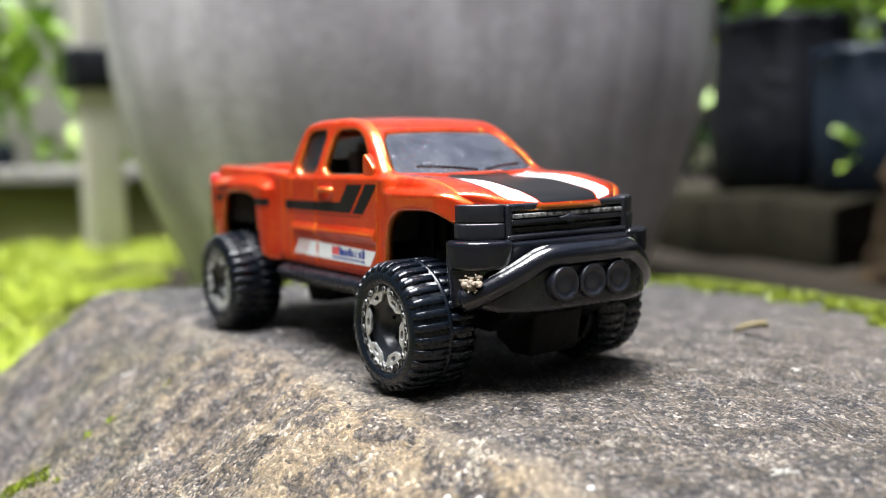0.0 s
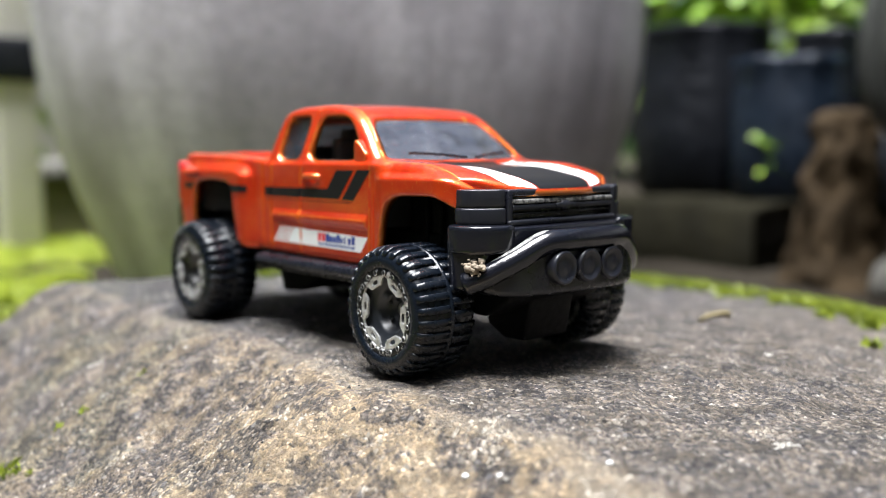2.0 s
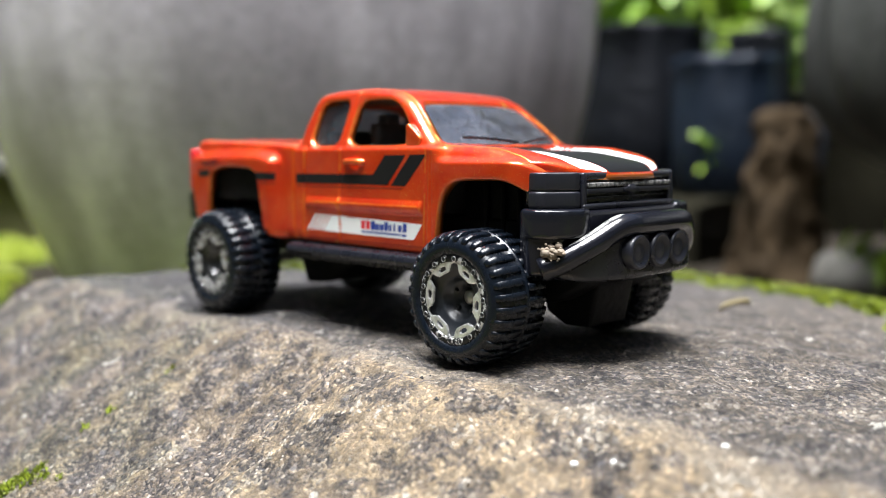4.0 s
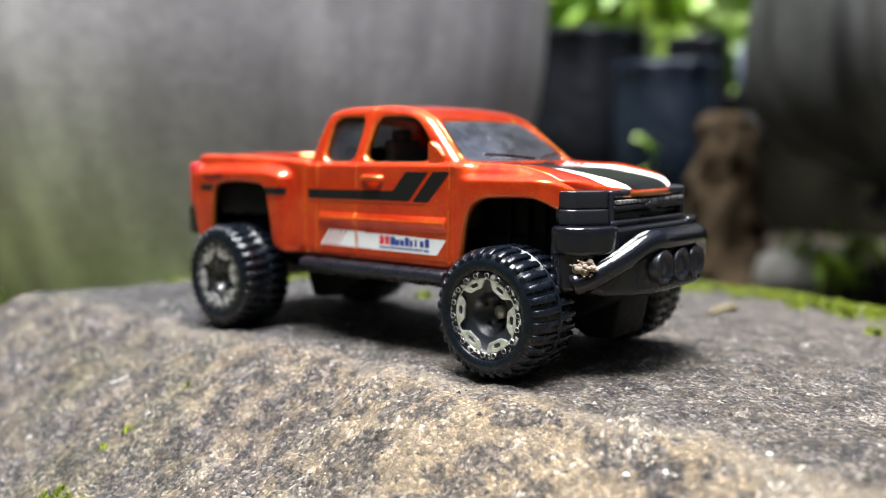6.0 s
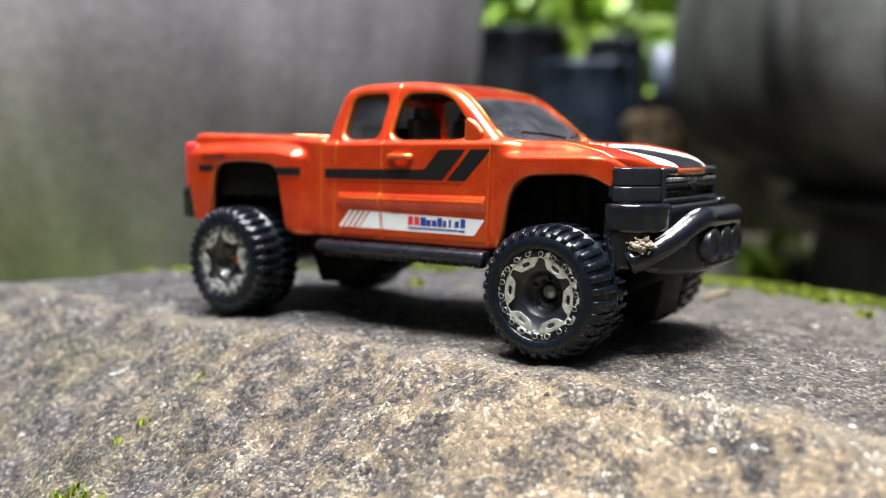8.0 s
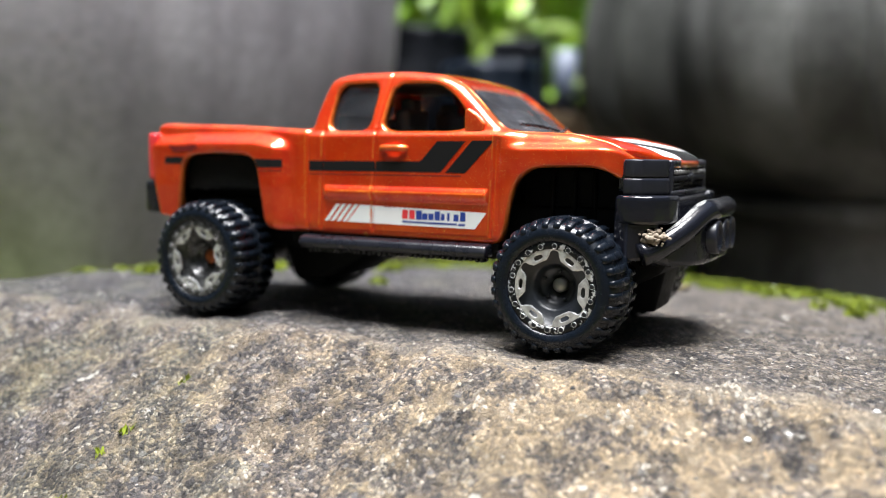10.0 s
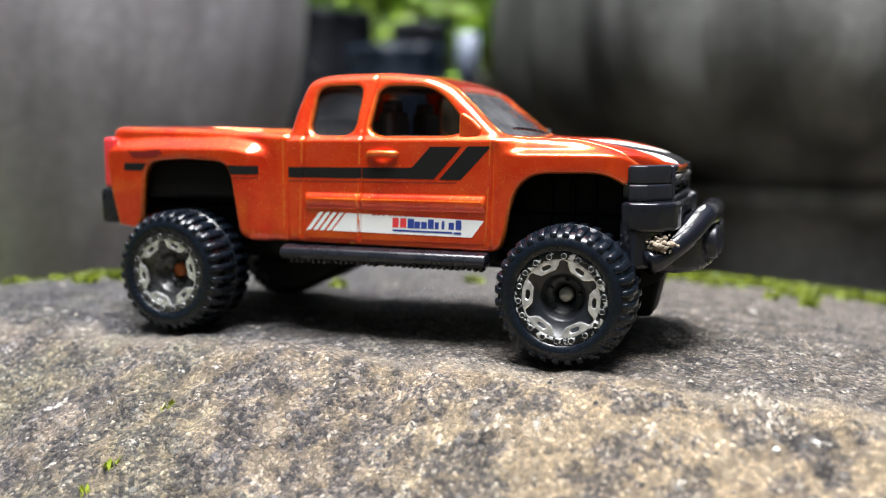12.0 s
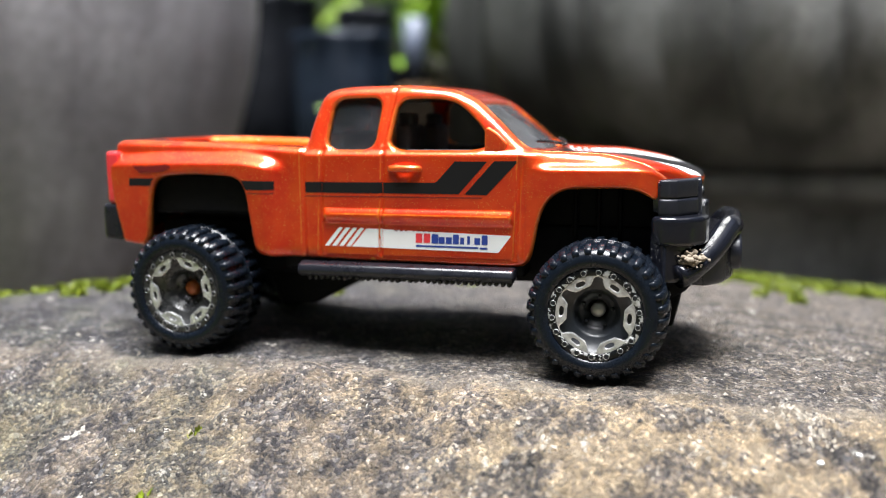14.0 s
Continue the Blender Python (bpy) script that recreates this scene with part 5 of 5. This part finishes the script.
for mirror in (False, True):
    fix = flipped if mirror else (lambda g: g)
    part("rear_bumper", fix(join(prism([(-32.6, -13.3), (-34.6, -13.0), (-35.4, -11.6), (-35.4, 0.05), (-32.0, 0.05), (-31.6, -12.6)], 12.4, 16.6, "z", 0.9, 4))), PLASTIC, truck)
clods = []
rng = random.Random(12)
for k in range(90):
    r = rng.uniform(0.3, 0.5) if k < 14 else 0.1 + 0.22 * rng.random() ** 2
    c = (31.2 + rng.gauss(0, 0.6), -12.35 + rng.gauss(0, 0.35), 12.25 + rng.gauss(0, 0.35))
    clods.append(moved(pebble(r, 0.8, rng.uniform(0, 9)), Matrix.Translation(c)))
single("mud_clod", join(*clods), GRIT, "crumb of dried pale mud stuck on the bull bar", "mud")


# wheels
R_TYRE, R_RIM = 6.7, 4.58


def tyre_geo():
    prof = [(R_RIM, -6.6), (R_RIM - 0.1, -7.1), (4.8, -7.45), (5.35, -7.55), (5.9, -7.4), (6.35, -7.0), (6.55, -6.3), (R_TYRE, -5.2), (R_TYRE, -3.8), (6.98, -3.7), (6.98, -3.4), (R_TYRE, -3.3), (R_TYRE, -1.8), (6.55, -0.7), (6.2, -0.1), (5.2, 0.1), (R_RIM, -0.2)]
    return lathe(prof, 112, "y")


def lug_geo(row):
    """A tread lug: from the shoulder to the middle of the tread, with a foot down the side wall."""
    if row == 0:
        sect = [(5.95, -7.46), (6.5, -7.2), (6.92, -6.4), (6.98, -5.2), (6.98, -3.75), (6.5, -3.75), (6.3, -5.2), (6.2, -6.3)]
    else:
        sect = [(6.98, -3.35), (6.98, -1.8), (6.92, -0.75), (6.5, -0.1), (6.1, 0.1), (6.2, -0.8), (6.3, -1.8), (6.5, -3.35)]
    bm = bmesh.new()
    rings = [[bm.verts.new((r * math.cos(t), h, r * math.sin(t))) for r, h in sect] for t in (-0.054, 0.054)]
    m = len(sect)
    bm.faces.new(rings[0]), bm.faces.new(list(reversed(rings[1])))
    for j in range(m):
        bm.faces.new((rings[0][j], rings[1][j], rings[1][(j + 1) % m], rings[0][(j + 1) % m]))
    bmesh.ops.recalc_face_normals(bm, faces=bm.faces[:])
    bmesh.ops.bevel(bm, geom=bm.edges[:], offset=0.08, segments=1, affect="EDGES", clamp_overlap=True)
    return from_bm(bm)


BOLT_MESH = mesh_from("bolt", *lathe([(0.29, 0.1), (0.29, -0.05), (0.27, -0.09), (0.24, -0.09), (0.22, -0.04)], 16, "y"), BOLT)
SOCKET_MESH = mesh_from("bolt_socket", *lathe([(0.24, 0.1), (0.23, -0.06), (0.01, -0.04)], 16, "y"), DISH)
LUG_MESHES = [mesh_from("lug", *lug_geo(row), RUBBER) for row in (0, 1)]


def circle(r, n=64, start=0.0):
    return [(r * math.cos(start + 2 * math.pi * i / n), r * math.sin(start + 2 * math.pi * i / n)) for i in range(n)]


def star(n=6):
    out = []
    for i in range(n):
        t = 2 * math.pi * i / n
        for dt, r in ((-0.385, 3.35), (-0.27, 2.84), (0.27, 2.84), (0.385, 3.35), (0.40, 3.6), (0.45, 3.74), (0.5236, 3.77), (0.597, 3.74), (0.647, 3.6)):
            out.append((r * math.cos(t + dt), r * math.sin(t + dt)))
    return out


def lobe_holes(n=6):
    holes = []
    for i in range(n):
        t = 2 * math.pi * i / n
        pts = []
        for k in range(16):
            q = 2 * math.pi * k / 16
            u, w = 3.28 + 0.22 * math.copysign(abs(math.sin(q)) ** 0.7, math.sin(q)), 0.5 * math.copysign(abs(math.cos(q)) ** 0.7, math.cos(q))
            pts.append((u * math.cos(t) - w * math.sin(t), u * math.sin(t) + w * math.cos(t)))
        holes.append(pts)
    return holes


TYRE_MESH = tyre_geo()


def flat_y(at, r):
    def shape(p, rim, hole):
        return np.stack([p[:, 0], at + rounding(rim, r) + rounding(hole, r), p[:, 1]], 1)

    return shape


def wheel(face_mat, dish_mat, ring_mat, hub_mat, hub_y, hub_r, label):
    dish = lathe([(4.54, -0.2), (4.54, -6.9), (4.0, -6.9), (3.95, -6.55), (2.5, -6.35), (2.2, -6.1), (1.95, -5.3), (1.6, -5.05), (1.1, -4.9), (0.95, -3.4), (0.01, -3.4)], 72, "y")
    w = part("wheel", dish, dish_mat, truck, label)
    part("tyre", TYRE_MESH, RUBBER, w, "black rubber tyre with chunky tread lugs")
    ring = part("beadlock_ring", lathe([(4.63, -6.9), (4.63, -7.2), (4.55, -7.3), (3.94, -7.28), (3.86, -7.2), (3.86, -6.9)], 96, "y"), ring_mat, w, "dark beadlock ring with silver wear")
    for i in range(18):
        t = 2 * math.pi * (i + 0.5) / 18
        spot = (4.2 * MM * math.cos(t), -7.3 * MM, 4.2 * MM * math.sin(t))
        for name, data in (("bolt", BOLT_MESH), ("bolt_socket", SOCKET_MESH)):
            piece = new(name, data)
            piece.parent, piece.location, piece.rotation_euler = w, spot, (0, 1.7 * i, 0)
    for i in range(5):
        t = 2 * math.pi * (i + 0.2) / 5
        part("lug_nut", lathe([(0.2, 0.3), (0.2, -0.2), (0.12, -0.28), (0.01, -0.28)], 8, "y"), dish_mat, w, at=(1.5 * math.cos(t), -5.1, 1.5 * math.sin(t)))
    for i in range(32):
        for row in (0, 1):
            lug = new("lug", LUG_MESHES[row])
            lug.parent = w
            lug.rotation_euler = (0, 2 * math.pi * (i + 0.5 * row) / 32, 0)
    plate = skin(circle(3.94), [star(), *lobe_holes()], 0.1, flat_y(-7.22, 0.05))
    part("spoke_plate", shell(plate, lambda v: (0, 0.22, 0)), face_mat, w, "worn silver six-lobed spoke plate", smooth=False)
    part("hub", lathe([(hub_r, -3.5), (hub_r, hub_y + 0.15), (hub_r - 0.15, hub_y), (0.01, hub_y - 0.08)], 24, "y"), hub_mat, w)
    return w


def standing(x, y, z, spin, turn):
    return pose(x * MM, y * MM, z * MM, 0, spin, turn) @ Matrix.Diagonal((0.985, 0.97, 0.985, 1.0))


front = wheel(SILVER, DISH, GUNMETAL, AXLE, -4.8, 0.75, "front wheel with a grey axle end")
front.matrix_basis = standing(22.4, -10.0, 7.25, 4, 0)
far = copy_thing(front, standing(22.4, 7.6, 7.25, 75, 180))
rear = wheel(CHROME, CHROME_DISH, CHROME_DISH, RUST, -4.9, 0.8, "rear wheel with an orange axle end")
rear.matrix_basis = standing(-22.5, -10.0, 7.5, 50, 0)
far = copy_thing(rear, standing(-22.5, 7.6, 7.5, 110, 180))
